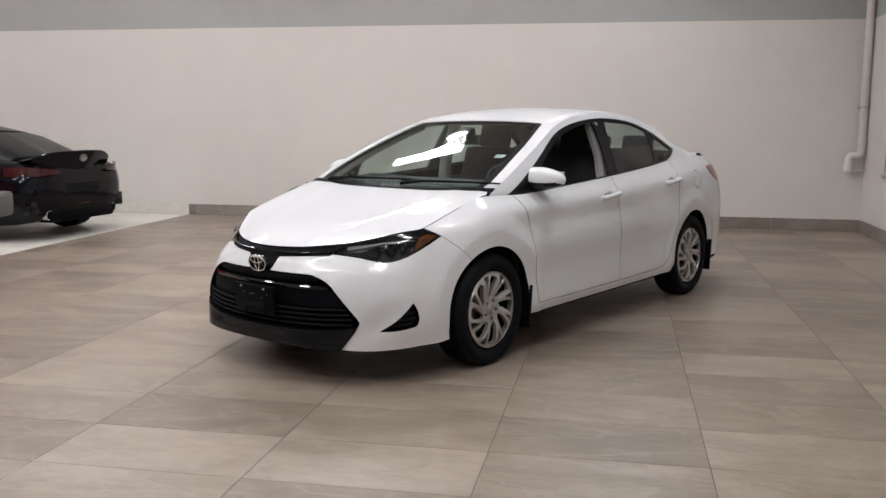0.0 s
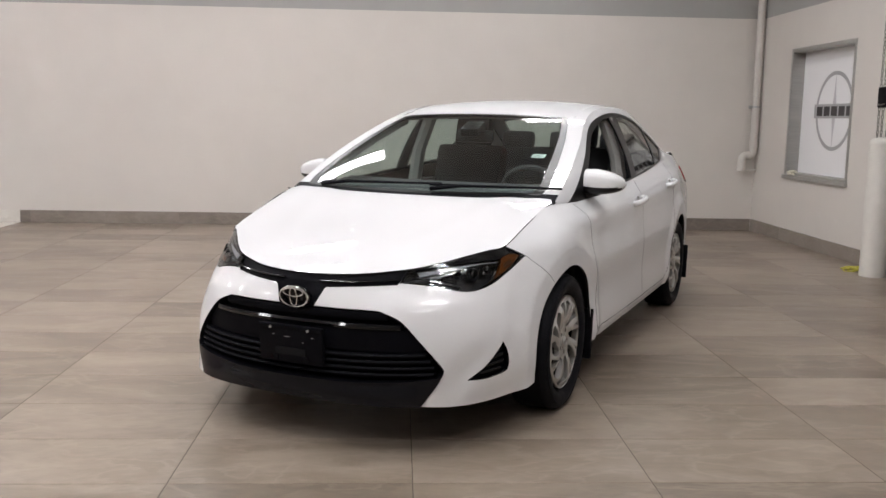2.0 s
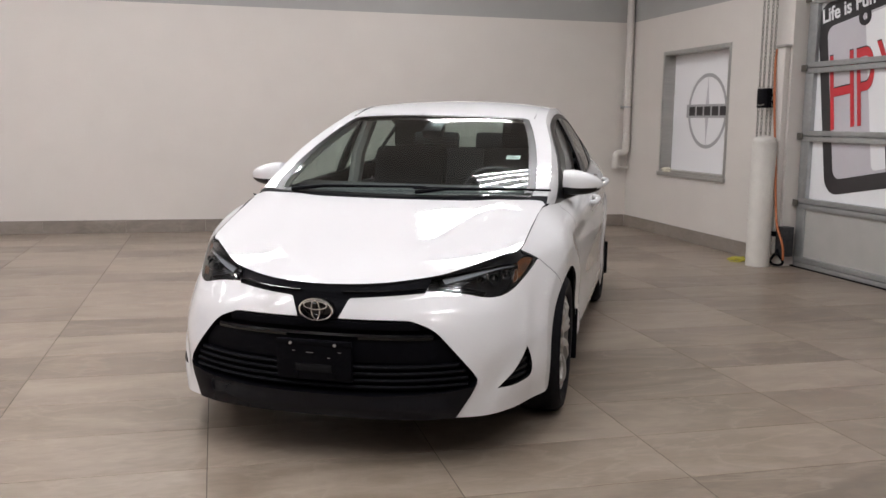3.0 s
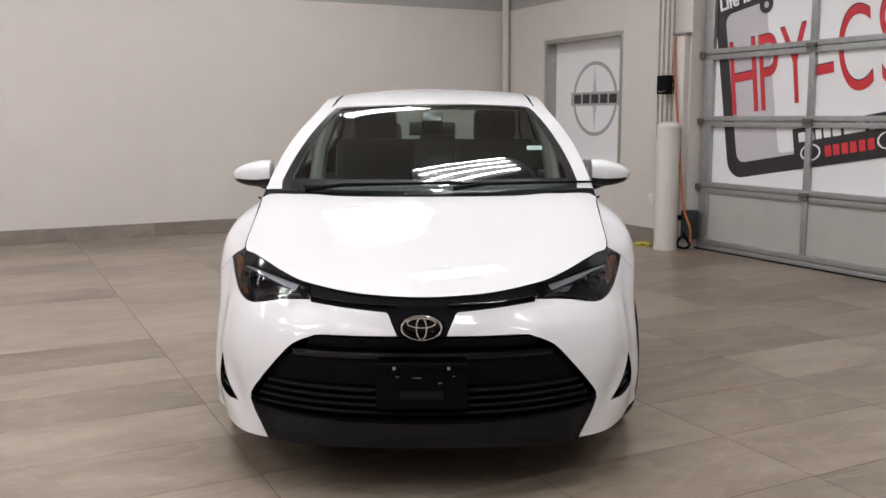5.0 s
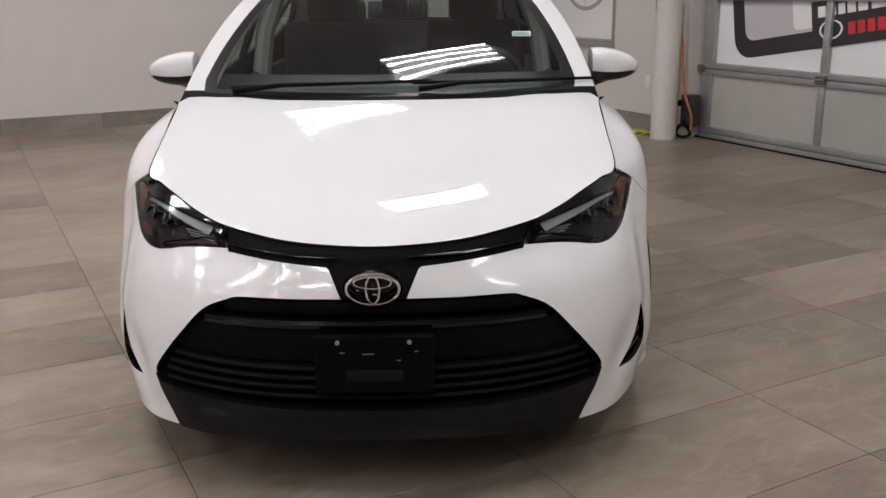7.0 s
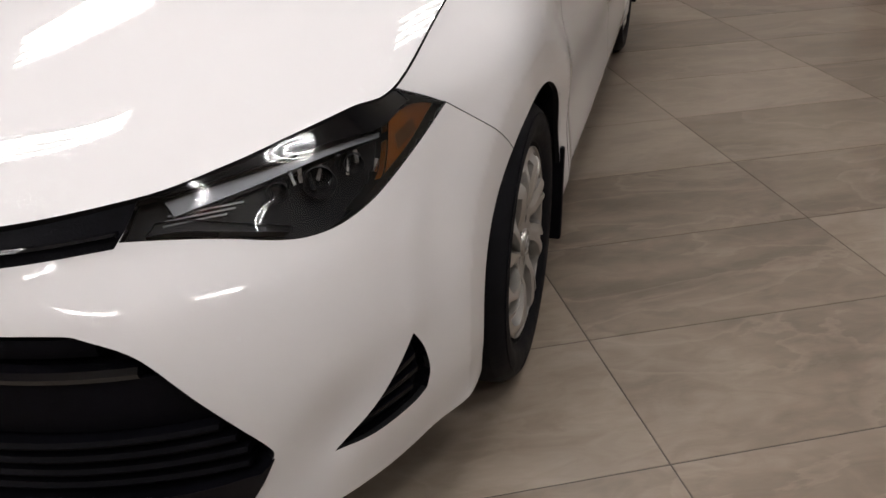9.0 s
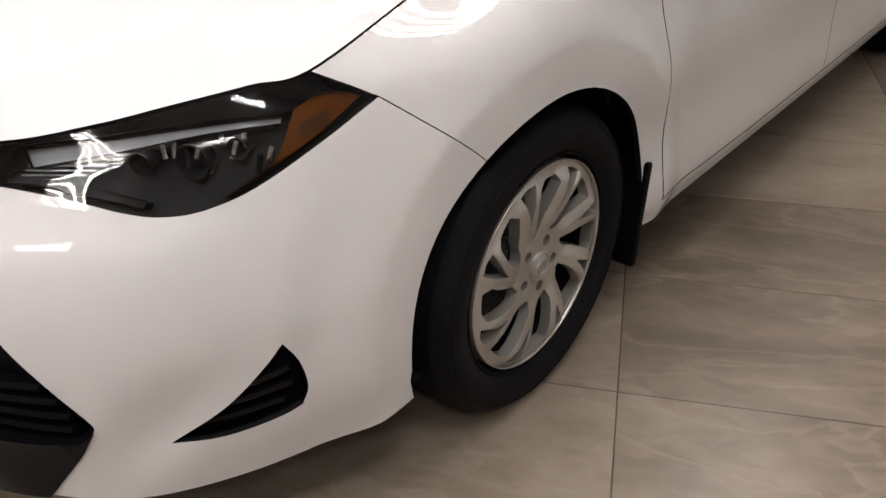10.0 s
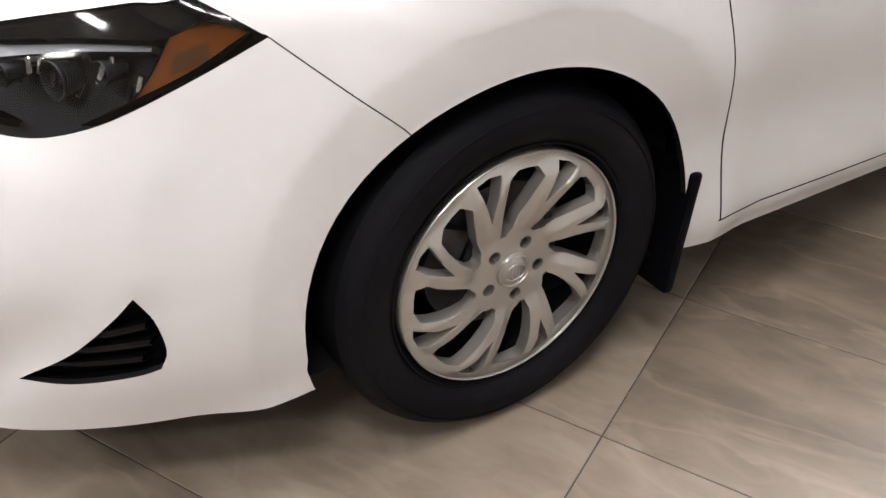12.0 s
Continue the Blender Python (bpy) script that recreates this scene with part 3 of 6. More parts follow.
LIP = mirrored(F(spline([(0, .283), (.25, .286), (.46, .298), (.578, .314)], 5)) + F(spline([(.597, .331), (.580, .29), (.55, .24), (.528, .204)], 4)) + [(s, 0.0) for s in np.linspace(_tip[0], 0, 12)])
FOG = P3(spline([(.757, -.592, .428), (.742, -.62, .395), (.70, -.675, .335), (.655, -.742, .288)], 5)[:-1]) + P3(spline([(.655, -.742, .288), (.70, -.68, .288), (.745, -.605, .298), (.768, -.575, .308)], 4)[:-1]) + \
    P3(spline([(.768, -.575, .308), (.775, -.565, .34), (.768, -.572, .39), (.757, -.592, .428)], 4)[:-1])
DOOR_FRONT_EDGE = [(.425, .284), (.416, .33), (.395, .45), (.375, .60), (.345, .74), (.315, .84), (.295, .92)]
DOOR_MID_EDGE = [(1.455, .284), (1.458, .45), (1.455, .65), (1.44, .85), (1.43, .985)]
DOOR_REAR_EDGE = [(2.10, .286), (2.20, .33), (2.28, .46), (2.345, .60), (2.40, .75), (2.425, .90), (2.42, 1.05)]
SILL_EDGE = [(.42, .286), (.8, .284), (1.3, .284), (1.8, .286), (2.10, .288)]
_hl_out = P3([(.765, -.369, .755)])[0]
_arch_seam = P3([(.856, -.215, .614)])[0]
BUMPER_SEAM = [(-.369, .755), (-.29, .685), (-.225, .628), (-.20, .60)]
_door_f = S(spline(DOOR_FRONT_EDGE, 4))
_door_m = S(spline(DOOR_MID_EDGE, 4))
_door_r = S(spline(DOOR_REAR_EDGE, 4))
_sill = S(spline(SILL_EDGE, 4))


def top_to(a, b, n=10):
    return [(s, 6.0) for s in np.linspace(a, b, n)]


BUMPER = mirrored([(0.0, 0.0)] + [(s, 0.0) for s in np.linspace(.5, _arch_seam[0], 12)] + S(spline(BUMPER_SEAM, 4)[::-1]) + [(_hl_out[0], 6.0), (0.0, 6.0)])
FENDER = S(spline(BUMPER_SEAM, 4)) + [(_arch_seam[0], 0.0), (_door_f[0][0], 0.0)] + _door_f + top_to(_door_f[-1][0], _hl_out[0] - .2) + [(_hl_out[0], 6.0)]
DOOR_F = _door_f + top_to(_door_f[-1][0], _door_m[-1][0]) + _door_m[::-1] + [q for q in _sill[::-1] if q[0] < _door_m[0][0]]
DOOR_R = _door_m + top_to(_door_m[-1][0], _door_r[-1][0]) + _door_r[::-1] + [q for q in _sill[::-1] if q[0] > _door_m[0][0]]
SILL = [(_door_f[0][0], 0.0)] + _sill + [(_sill[-1][0] + .15, 0.0)]
FUEL = [(2.80 + .075 * math.cos(a), .905 + .07 * math.sin(a)) for a in np.linspace(0, 2 * math.pi, 33)]
TAIL = S(spline([(3.16, .985), (3.28, .995), (3.43, .985), (3.50, .92), (3.42, .86), (3.28, .90)], 4, True))

regions = []
for y0, r in ((AXLE_F, .358), (AXLE_R, .360)):
    regions += both("cut_arch", arch(y0, r))
for line in (BUMPER_SEAM, DOOR_FRONT_EDGE, DOOR_MID_EDGE, DOOR_REAR_EDGE, SILL_EDGE):
    regions += both("cut_seam", seam(line, .0009 if line is BUMPER_SEAM else .0017))
regions += both("cut_seam", seam(FUEL, 0.0016))
regions += both("headlamp", HEADLAMP) + both("fog", FOG) + [("upper_grille", UPPER_GRILLE), ("grille", GRILLE), ("lip", LIP)] + both("tail", TAIL)
regions += both("fuel", S(FUEL[:-1])) + [("bumper", BUMPER)] + both("fender", FENDER) + both("door_front", DOOR_F) + both("door_rear", DOOR_R) + both("sill", SILL)
SHELL = carve(TUB, (-17, 17), (0, 6), 560, 58, regions)

car = tagged(empty("sedan"), "white compact sedan with black grille, parked on the taupe tiles", "car")
bumper = panel("front_bumper", SHELL["bumper"], M_WHITE, car)
panel("rear_body", SHELL["rest"], M_WHITE, car)
fenders, doors, lamps = {}, {}, {}
for k, side in (("l", 1), ("r", -1)):
    fenders[k] = panel("front_fender", SHELL["fender_" + k], M_WHITE, car)
    doors["f" + k] = panel("front_door", SHELL["door_front_" + k], M_WHITE, car)
    doors["r" + k] = panel("rear_door", SHELL["door_rear_" + k], M_WHITE, car)
    panel("sill_panel", SHELL["sill_" + k], M_WHITE, car)
    panel("fuel_flap" if side > 0 else "body_cap", SHELL["fuel_" + k], M_WHITE, car)
    panel("tail_lamp", SHELL["tail_" + k], M_REDLENS, car, offset=0.006, label="red tail lamp lens")

# dark sheet added behind the shut lines, standing in for the shade in them
inner_cut = both("cut_a", arch(AXLE_F, .385)) + both("cut_b", arch(AXLE_R, .385)) + both("cut_c", HEADLAMP) + both("cut_d", FOG) + [("cut_e", GRILLE)]
INNER = carve(TUB, (-17, 17), (0, 6), 180, 22, inner_cut)["rest"]
panel("inner_shell", INNER, M_DARK, car, depth=0, offset=-0.016)
bm = bmesh.new()
ring = [tuple(p) for p in TUB.at(np.linspace(-16.9, 16.9, 120), np.full(120, .05))]
bm.faces.new([bm.verts.new((x * .97, y, .215)) for x, y, _ in ring])
part("underbody", bm, M_DARK, car, smooth=False)

# hood: a crowned sheet between the two shut lines and the windscreen's foot
edge = TUB.at(np.linspace(0, 8.3, 64), np.full(64, 6.0))
edge = edge[edge[:, 1] < .066]


class HoodSheet:
    scale = (1.0, 1.0)

    def at(self, x, y):
        return np.column_stack([x, y, hood_z(x, y)])

    def normal(self, x, y):
        e = 1e-3
        gx, gy = (hood_z(x + e, y) - hood_z(x - e, y)) / (2 * e), (hood_z(x, y + e) - hood_z(x, y - e)) / (2 * e)
        n = np.column_stack([-gx, -gy, np.ones(len(gx))])
        return n / np.linalg.norm(n, axis=1)[:, None]


line = [(x - .0035 * (1 if x > .05 else 0), y + .003) for x, y, _ in edge]
rear = [(.727, .072), (.70, .120), (.64, .128), (.5, .105), (.3, .070), (.12, .052), (0, .048)]
right = [(-x, y) for x, y in line[::-1] if x > 1e-6]
HOOD = line + [tuple(p) for p in spline(rear, 4)] + [(-p[0], p[1]) for p in spline(rear, 4)[::-1][1:]] + right
hood = panel("hood", carve(HoodSheet(), (-.78, .78), (-.93, .16), 90, 74, [("hood", HOOD)])["hood"], M_WHITE, car, depth=.018)

# windscreen, roof, rear window
WS = spline([(-.895, .26), (-.6, .20), (0, .14), (.6, .20), (.895, .26)], 6) + spline([(.915, .5), (.895, 1.5), (.87, 2.6), (.845, 3.02)], 5) + spline([(.80, 3.08), (.4, 3.10), (0, 3.10), (-.4, 3.10), (-.80, 3.08)], 5) + spline([(-.845, 3.02), (-.87, 2.6), (-.895, 1.5), (-.915, .5)], 5)
WS_IN = [(s * .935 - 0, 1.60 + (v - 1.60) * .955) for s, v in WS]
BW = spline([(-.80, 7.0), (0, 6.75), (.80, 7.0)], 8) + spline([(.84, 7.6), (.84, 8.7)], 4) + spline([(.80, 8.85), (0, 8.8), (-.80, 8.85)], 8) + spline([(-.84, 8.7), (-.84, 7.6)], 4)
COWL = [(-1, 0)] + [(x, 0) for x in np.linspace(-.9, .9, 12)] + [(1, 0), (1, .30)] + spline([(.93, .30), (.6, .24), (0, .18), (-.6, .24), (-.93, .30)], 5) + [(-1, .30)]
ROOFSEAM = [(x, v) for x, v in [(.885, 3.12), (.89, 4.5), (.885, 6.5), (.895, 6.5), (.90, 4.5), (.895, 3.12)]]
TOP = carve(CAP, (-1, 1), (0, 9), 84, 110, [("glass", WS_IN), ("band", WS), ("rear_glass", BW), ("cowl", COWL)] + [("ditch_l", ROOFSEAM), ("ditch_r", [(-s, v) for s, v in ROOFSEAM[::-1]])])
roof = panel("roof", TOP["rest"], M_WHITE, car, depth=.02)
for key in ("ditch_l", "ditch_r"):
    panel("roof_ditch_trim", TOP[key], M_TRIM, roof, depth=0, offset=-.002)
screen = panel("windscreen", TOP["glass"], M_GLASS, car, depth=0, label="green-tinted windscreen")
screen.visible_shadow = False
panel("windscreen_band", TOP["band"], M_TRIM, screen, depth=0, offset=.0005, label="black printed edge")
back = panel("rear_window", TOP["rear_glass"], M_SGLASS, car, depth=0)
back.visible_shadow = False
panel("cowl_grille", TOP["cowl"], M_BLACK, car, depth=.01, offset=.002)

# cabin flanks with their windows
DLO = spline([(.21, .905), (.8, .951), (1.5, .992), (2.0, 1.026), (2.36, 1.058)], 5)[:-1] + spline([(2.36, 1.058), (2.48, 1.09), (2.60, 1.14)], 4)[:-1] + \
    spline([(2.60, 1.14), (2.46, 1.215), (2.29, 1.286), (2.08, 1.340), (1.85, 1.366), (1.6, 1.373), (1.37, 1.360), (1.13, 1.325), (.90, 1.256), (.63, 1.125), (.41, 1.008), (.21, .905)], 5)[:-1]
GLASS_F = spline([(.60, .945), (1.0, .97), (1.40, .995)], 4)[:-1] + spline([(1.40, .995), (1.42, 1.15), (1.445, 1.342)], 4)[:-1] + spline([(1.445, 1.342), (1.3, 1.330), (1.12, 1.292), (.92, 1.232), (.69, 1.118), (.60, 1.06)], 4)[:-1] + [(.60, 1.0)]
GLASS_R = spline([(1.53, 1.004), (1.8, 1.022), (2.13, 1.045)], 4)[:-1] + spline([(2.13, 1.045), (2.18, 1.13), (2.22, 1.284)], 4)[:-1] + spline([(2.22, 1.284), (2.05, 1.324), (1.83, 1.345), (1.56, 1.350)], 4)[:-1] + [(1.545, 1.2)]
GLASS_Q = [(2.17, 1.052), (2.34, 1.068), (2.53, 1.14), (2.42, 1.198), (2.265, 1.262), (2.22, 1.14)]
for k, side in (("l", 1), ("r", -1)):
    fl = Flank(TUB, CAP, side)
    reg = []
    for name, poly in (("glass_f", GLASS_F), ("glass_r", GLASS_R), ("glass_q", GLASS_Q), ("trim", DLO)):
        poly = np.array(poly)
        reg.append((name, fl.uv(poly[:, 0], poly[:, 1])))
    FL = carve(fl, (.085, 3.13), (0, 1), 150, 26, reg)
    frame_ob = panel("cabin_side", FL["rest"], M_WHITE, car, depth=.02)
    panel("window_trim", FL["trim"], M_TRIM, frame_ob, depth=.012, offset=.001, label="black window surround and pillar")
    for key, nm in (("glass_f", "front_side_window"), ("glass_r", "rear_side_window"), ("glass_q", "quarter_window")):
        if nm == "front_side_window" and side > 0:
            continue                                # the driver's window is wound down
        g = panel(nm, FL[key], M_SGLASS, car, depth=0, offset=-.003)
        g.visible_shadow = False

# boot lid
row_a = CAP.at(np.linspace(-1, 1, 33), np.full(33, 9.0))
row_b = TUB.at(np.linspace(-14.2, -17, 9), np.full(9, 6.0))
row_c = TUB.at(np.linspace(17, 14.2, 9), np.full(9, 6.0))
tail_row = np.concatenate([row_b, row_c[1:]])
tail_row = crs(tail_row, np.linspace(0, len(tail_row) - 1, 33))
verts = np.concatenate([row_a + (tail_row - row_a) * f + np.array([0, 0, .02 * math.sin(math.pi * f)]) for f in np.linspace(0, 1, 9)])
faces = [(r * 33 + i, r * 33 + i + 1, (r + 1) * 33 + i + 1, (r + 1) * 33 + i) for r in range(8) for i in range(32)]
mesh_ob("boot_lid", verts, faces, M_WHITE, car)


# ---- white sedan: wheels ----
def disc_sheet(bm, holes, zf, r_out, n_r=14, n_a=120, depth=0.014, r_in=0.0):
    """A dished disc in the (y, z) plane with holes through it, facing +x."""
    pts, edges = [], []
    for i in range(n_r + 1):
        r = r_in + (r_out - r_in) * i / n_r
        for k in range(n_a if r > 0 else 1):
            a = 2 * math.pi * (k + .5 * (i % 2)) / n_a
            pts.append((r * math.cos(a), r * math.sin(a)))
    for h in holes:
        b = len(pts)
        pts += [tuple(q) for q in h]
        edges += [(b + i, b + (i + 1) % len(h)) for i in range(len(h))]
    vs, _, fs, *_ = delaunay_2d_cdt([Vector(p) for p in pts], edges, [], 0, 1e-6)
    uv = np.array([tuple(v) for v in vs])
    tri = np.array([f for f in fs if len(f) == 3])
    cen = uv[tri].mean(1)
    keep = np.hypot(cen[:, 0], cen[:, 1]) < r_out
    for h in holes:
        keep &= ~inside(np.array(h), cen)
    V = [bm.verts.new((zf(math.hypot(*p), math.atan2(p[1], p[0])), p[0], p[1])) for p in uv]
    F_ = [bm.faces.new([V[i] for i in t]) for t in tri[keep]]
    bmesh.ops.recalc_face_normals(bm, faces=F_)
    rim = [e for e in bm.edges if len(e.link_faces) == 1]
    ext = bmesh.ops.extrude_edge_only(bm, edges=rim)["geom"]
    moved = [g for g in ext if isinstance(g, bmesh.types.BMVert)]
    for v in moved:
        v.co.x -= depth
    bmesh.ops.delete(bm, geom=[v for v in bm.verts if not v.link_faces], context="VERTS")
    return bm


def polar(points, turn, swirl=0.0):
    """Smooth outline through (radius, degrees) points, turned and swirled with the radius."""
    out = []
    for r, a in spline(points, 5, True):
        t = radians(a + turn + swirl * (r - .05) / .15)
        out.append((r * math.cos(t), r * math.sin(t)))
    return out


def build_wheel():
    wheel = empty("wheel")
    bm = bmesh.new()
    prof = [(.213, .058), (.222, .078), (.245, .096), (.275, .102), (.296, .094), (.308, .080), (.3145, .066)]
    for y in (.066, .046, .042, .018, .014, -.014, -.018, -.042, -.046, -.066):
        prof.append((.316 - (.0 if abs(y) < .05 else .0015), y))
    prof += [(.308, -.085), (.29, -.098), (.25, -.098), (.215, -.07), (.205, -.06)]
    revolve(bm, prof, 96)
    tyre = part("tyre", bm, M_RUBBER, wheel, "black road tyre")
    # raised rings on the tyre's wall and its tread ribs
    for r, a, w in ((.2265, .0845, .0022), (.288, .0985, .0016)):
        bm = bmesh.new()
        tube(bm, [(a, r * math.cos(t), r * math.sin(t)) for t in np.linspace(0, 2 * math.pi, 73)[:-1]], w, 6, True)
        part("sidewall_ring", bm, M_RUBBER, tyre)
    # wheel cover: eight twisted spokes, each parting in two towards the rim
    R = .2135
    holes = []
    for k in range(8):
        a = 45 * k + 5
        rim = [(.345, 5), (.40, -6), (.60, -11.5), (.82, -14), (.885, -9), (.895, 3), (.86, 8.5), (.66, 10.5), (.44, 13), (.36, 12)]
        side_pts = [np.array(p) + (np.array(q) - np.array(p)) * f for p, q in zip(rim, rim[1:] + rim[:1]) for f in (.06, .5, .94)]
        holes.append([q for r, b in side_pts for q in polar([(r * R, b)] * 3, a + 8, -15)[:1]])
        holes.append([q for r, b in ((.60, 21.0), (.76, 16.6), (.925, 13.6), (.94, 19.5), (.935, 26.0), (.76, 23.4)) for q in polar([(r * R, b)] * 3, a + 8, -15)[:1]])
    for k in range(5):
        c, q = math.cos(radians(72 * k + 64)), math.sin(radians(72 * k + 64))
        holes.append([(.052 * c + .0115 * math.cos(b), .052 * q + .0115 * math.sin(b)) for b in np.linspace(0, 2 * math.pi, 15)[:-1]])

    def dish(r, a):
        rise = smooth01(np.array([(r - .072) / .03, (.205 - r) / .03, (.17 - r) / .10]))
        b = a - radians(13 - 15 * (r - .05) / .15)
        crest = (8 * b / (2 * math.pi)) % 1.0                     # 0 and 1 in the windows, a half on the spokes
        blade = np.interp(crest, [0, .20, .27, .56, .80, 1], [0, .55, 1, .93, -.25, 0])
        return .081 + .010 * rise[1] - .010 * rise[2] + .009 * float(blade) * rise[0] * smooth01(np.array([(.209 - r) / .018]))[0]
    bm = bmesh.new()
    disc_sheet(bm, holes, dish, R, 22, 240, .024)
    cover = part("wheel_cover", bm, M_ALLOY, wheel, "silver wheel cover with twisted spokes")
    bm = bmesh.new()
    revolve(bm, [(.2135, .081), (.2150, .085), (.2135, .0872), (.2115, .0855)], 96)
    part("cover_rim", bm, M_ALLOY, cover)
    bm = bmesh.new()
    revolve(bm, [(.0, .0890), (.022, .0880), (.0265, .0845), (.0290, .0880), (.0310, .0870), (.0325, .078)], 40)
    part("centre_cap", bm, M_ALLOY, cover)
    bm = bmesh.new()
    tube(bm, [(.0895, .0195 * math.cos(t), .0150 * math.sin(t)) for t in np.linspace(0, 2 * math.pi, 33)[:-1]], .0014, 6, True)
    tube(bm, [(.0895, .0075 * math.cos(t), .0145 * math.sin(t)) for t in np.linspace(0, 2 * math.pi, 33)[:-1]], .0013, 6, True)
    part("cap_badge", bm, M_SATIN, cover)
    for k in range(5):
        t = radians(72 * k + 64)
        bm = bmesh.new()
        cyl(bm, (.045, .052 * math.cos(t), .052 * math.sin(t)), (.066, .052 * math.cos(t), .052 * math.sin(t)), .0105, .009, 6)
        part("lug_nut", bm, M_STEEL, wheel)
    bm = bmesh.new()
    revolve(bm, [(.212, .06), (.205, .03), (.198, -.055), (.0, -.06)], 64)
    part("steel_rim", bm, M_DARK, wheel)
    bm = bmesh.new()
    revolve(bm, [(.0, .046), (.070, .046), (.075, .03), (.135, .026), (.135, .004), (.0, .004)], 48)
    part("brake_disc", bm, M_STEEL, wheel)
    bm = bmesh.new()
    box(bm, .005, .050, -.045, .045, .085, .155, .012, m=Matrix.Rotation(radians(65), 4, "X"))
    part("brake_caliper", bm, M_STEEL, wheel)
    return wheel


wheel = build_wheel()


def place_wheel(w, x, y, turn):
    w.parent = car
    w.matrix_basis = Matrix.Translation((x, y, HUB_Z)) @ (Matrix.Rotation(math.pi, 4, "Z") if x < 0 else Matrix()) @ Matrix.Rotation(turn, 4, "X")


wheel.parent = car
place_wheel(wheel, .752, AXLE_F, radians(0))
for x, y, a in ((.742, AXLE_R, 20), (-.752, AXLE_F, 40), (-.742, AXLE_R, 5)):
    place_wheel(copy_thing(wheel, Matrix()), x, y, radians(a))

for side in (1, -1):
    for y0 in (AXLE_F, AXLE_R):
        bm = bmesh.new()
        rows = []
        for x, r in ((.775, .382), (.76, .395), (.56, .395), (.56, .02)):
            rows.append([bm.verts.new((side * x, y0 + r * math.cos(a), HUB_Z + .008 + r * math.sin(a))) for a in np.linspace(-.30, math.pi + .30, 40)])
        for A, B in zip(rows, rows[1:]):
            for i in range(39):
                bm.faces.new((A[i], A[i + 1], B[i + 1], B[i]))
        part("wheel_arch_liner", bm, M_DARK, car)
        # mud flap behind the wheel
        bm = bmesh.new()
        yb = y0 + .352
        m = Matrix.Translation((side * .765, yb, .275)) @ Matrix.Diagonal((side, 1, 1, 1)) @ Matrix.Rotation(radians(-5), 4, "X")
        box(bm, -.105, .106 if y0 < 1 else .095, -.012, .012, -.122, .128, .008, m=m)
        part("mud_flap", bm, M_BLACK, car, "black plastic mud flap")

# ---- white sedan: front details ----
upper = panel("upper_grille", SHELL["upper_grille"], M_BLACK, car, depth=.02, offset=-.010)
lp, lf, ln = (np.array(q) for q in SHELL["lip"])
lip_top = np.interp(np.abs(lp[:, 0]), [0, .25, .46, .578], [.283, .286, .298, .314])
drop = np.clip((lip_top - lp[:, 2]) / (lip_top - .20), 0, 1)
lp[:, 1] -= .016 * smooth01(drop / .75) * (1 - smooth01((np.abs(lp[:, 0]) - .42) / .15))
ln = np.zeros_like(lp)
fn = np.cross(lp[lf[:, 1]] - lp[lf[:, 0]], lp[lf[:, 2]] - lp[lf[:, 0]])
for c in range(3):
    np.add.at(ln, lf[:, c], fn)
ln /= np.maximum(np.linalg.norm(ln, axis=1), 1e-12)[:, None]
panel("front_lip", (lp, lf, ln), M_LIP, car, depth=.03, offset=.004, label="glossy black lower lip")
gp, gf, gn = SHELL["grille"]
panel("grille_back", (gp - gn * .055, gf, gn), M_BLACK, car, depth=0)
E_rim = panel("grille_surround", (gp, gf, gn), M_BLACK, car, depth=.06)
# keep only the surround's turned-in wall: drop the front sheet
bm = bmesh.new()
bm.from_mesh(E_rim.data)
bm.faces.ensure_lookup_table()
bmesh.ops.delete(bm, geom=[bm.faces[i] for i in range(len(gf))], context="FACES")
bm.to_mesh(E_rim.data)
bm.free()


def grille_half(z):
    """How far the opening reaches to the side at a height."""
    e = [(z_, x_) for x_, z_ in GRILLE_EDGE[10:]]
    e.sort()
    return float(np.interp(z, [q[0] for q in e], [q[1] for q in e]))


def front_y(x, z):
    s, v = F([(abs(x), z)])[0]
    return float(TUB.at([s], [v])[0][1])


def slat(name, z, half, h, depth, back, material, parent, inner=0.0, droop=0.0, label=""):
    """A bar that follows the nose's curve across the opening."""
    xs = np.linspace(inner, half, 14)
    ys = [front_y(x, z) + back for x in xs]
    pts = [(x, y, z + droop * (x / .6) ** 2) for x, y in zip(xs, ys)]
    if inner == 0:
        lines = [[(-x, y, q) for x, y, q in pts[::-1]] + pts[1:]]
    else:
        lines = [pts, [(-x, y, q) for x, y, q in pts[::-1]]]
    obs = []
    for ln in lines:
        bm = bmesh.new()
        rows = []
        for x, y, q in ln:
            rows.append([bm.verts.new(c) for c in ((x, y + .002, q - h / 2), (x, y - .002, q), (x, y + .003, q + h / 2), (x, y + depth, q + h / 2), (x, y + depth, q - h / 2))])
        for A, B in zip(rows, rows[1:]):
            for i in range(5):
                bm.faces.new((A[i], A[(i + 1) % 5], B[(i + 1) % 5], B[i]))
        bm.faces.new(rows[0])
        bm.faces.new(rows[-1])
        obs.append(part(name, bm, material, parent, label))
    return obs


for z, h, back, mtl in ((.548, .030, .012, M_BLACK), (.508, .020, .010, M_GLOSS)):
    slat("grille_bar", z, grille_half(z) - .03, h, .03, back, mtl, car)
slat("grille_plate", .452, grille_half(.44) - .012, .088, .012, .028, M_BLACK, car)
for z in (.392, .366, .340, .314):
    slat("grille_slat", z, grille_half(max(z, .336)) - .035, .013, .03, .012, M_BLACK, car, droop=.012)
slat("upper_bar", .668, .385, .007, .012, -.002, M_GLOSS, upper, inner=.085, droop=.028)

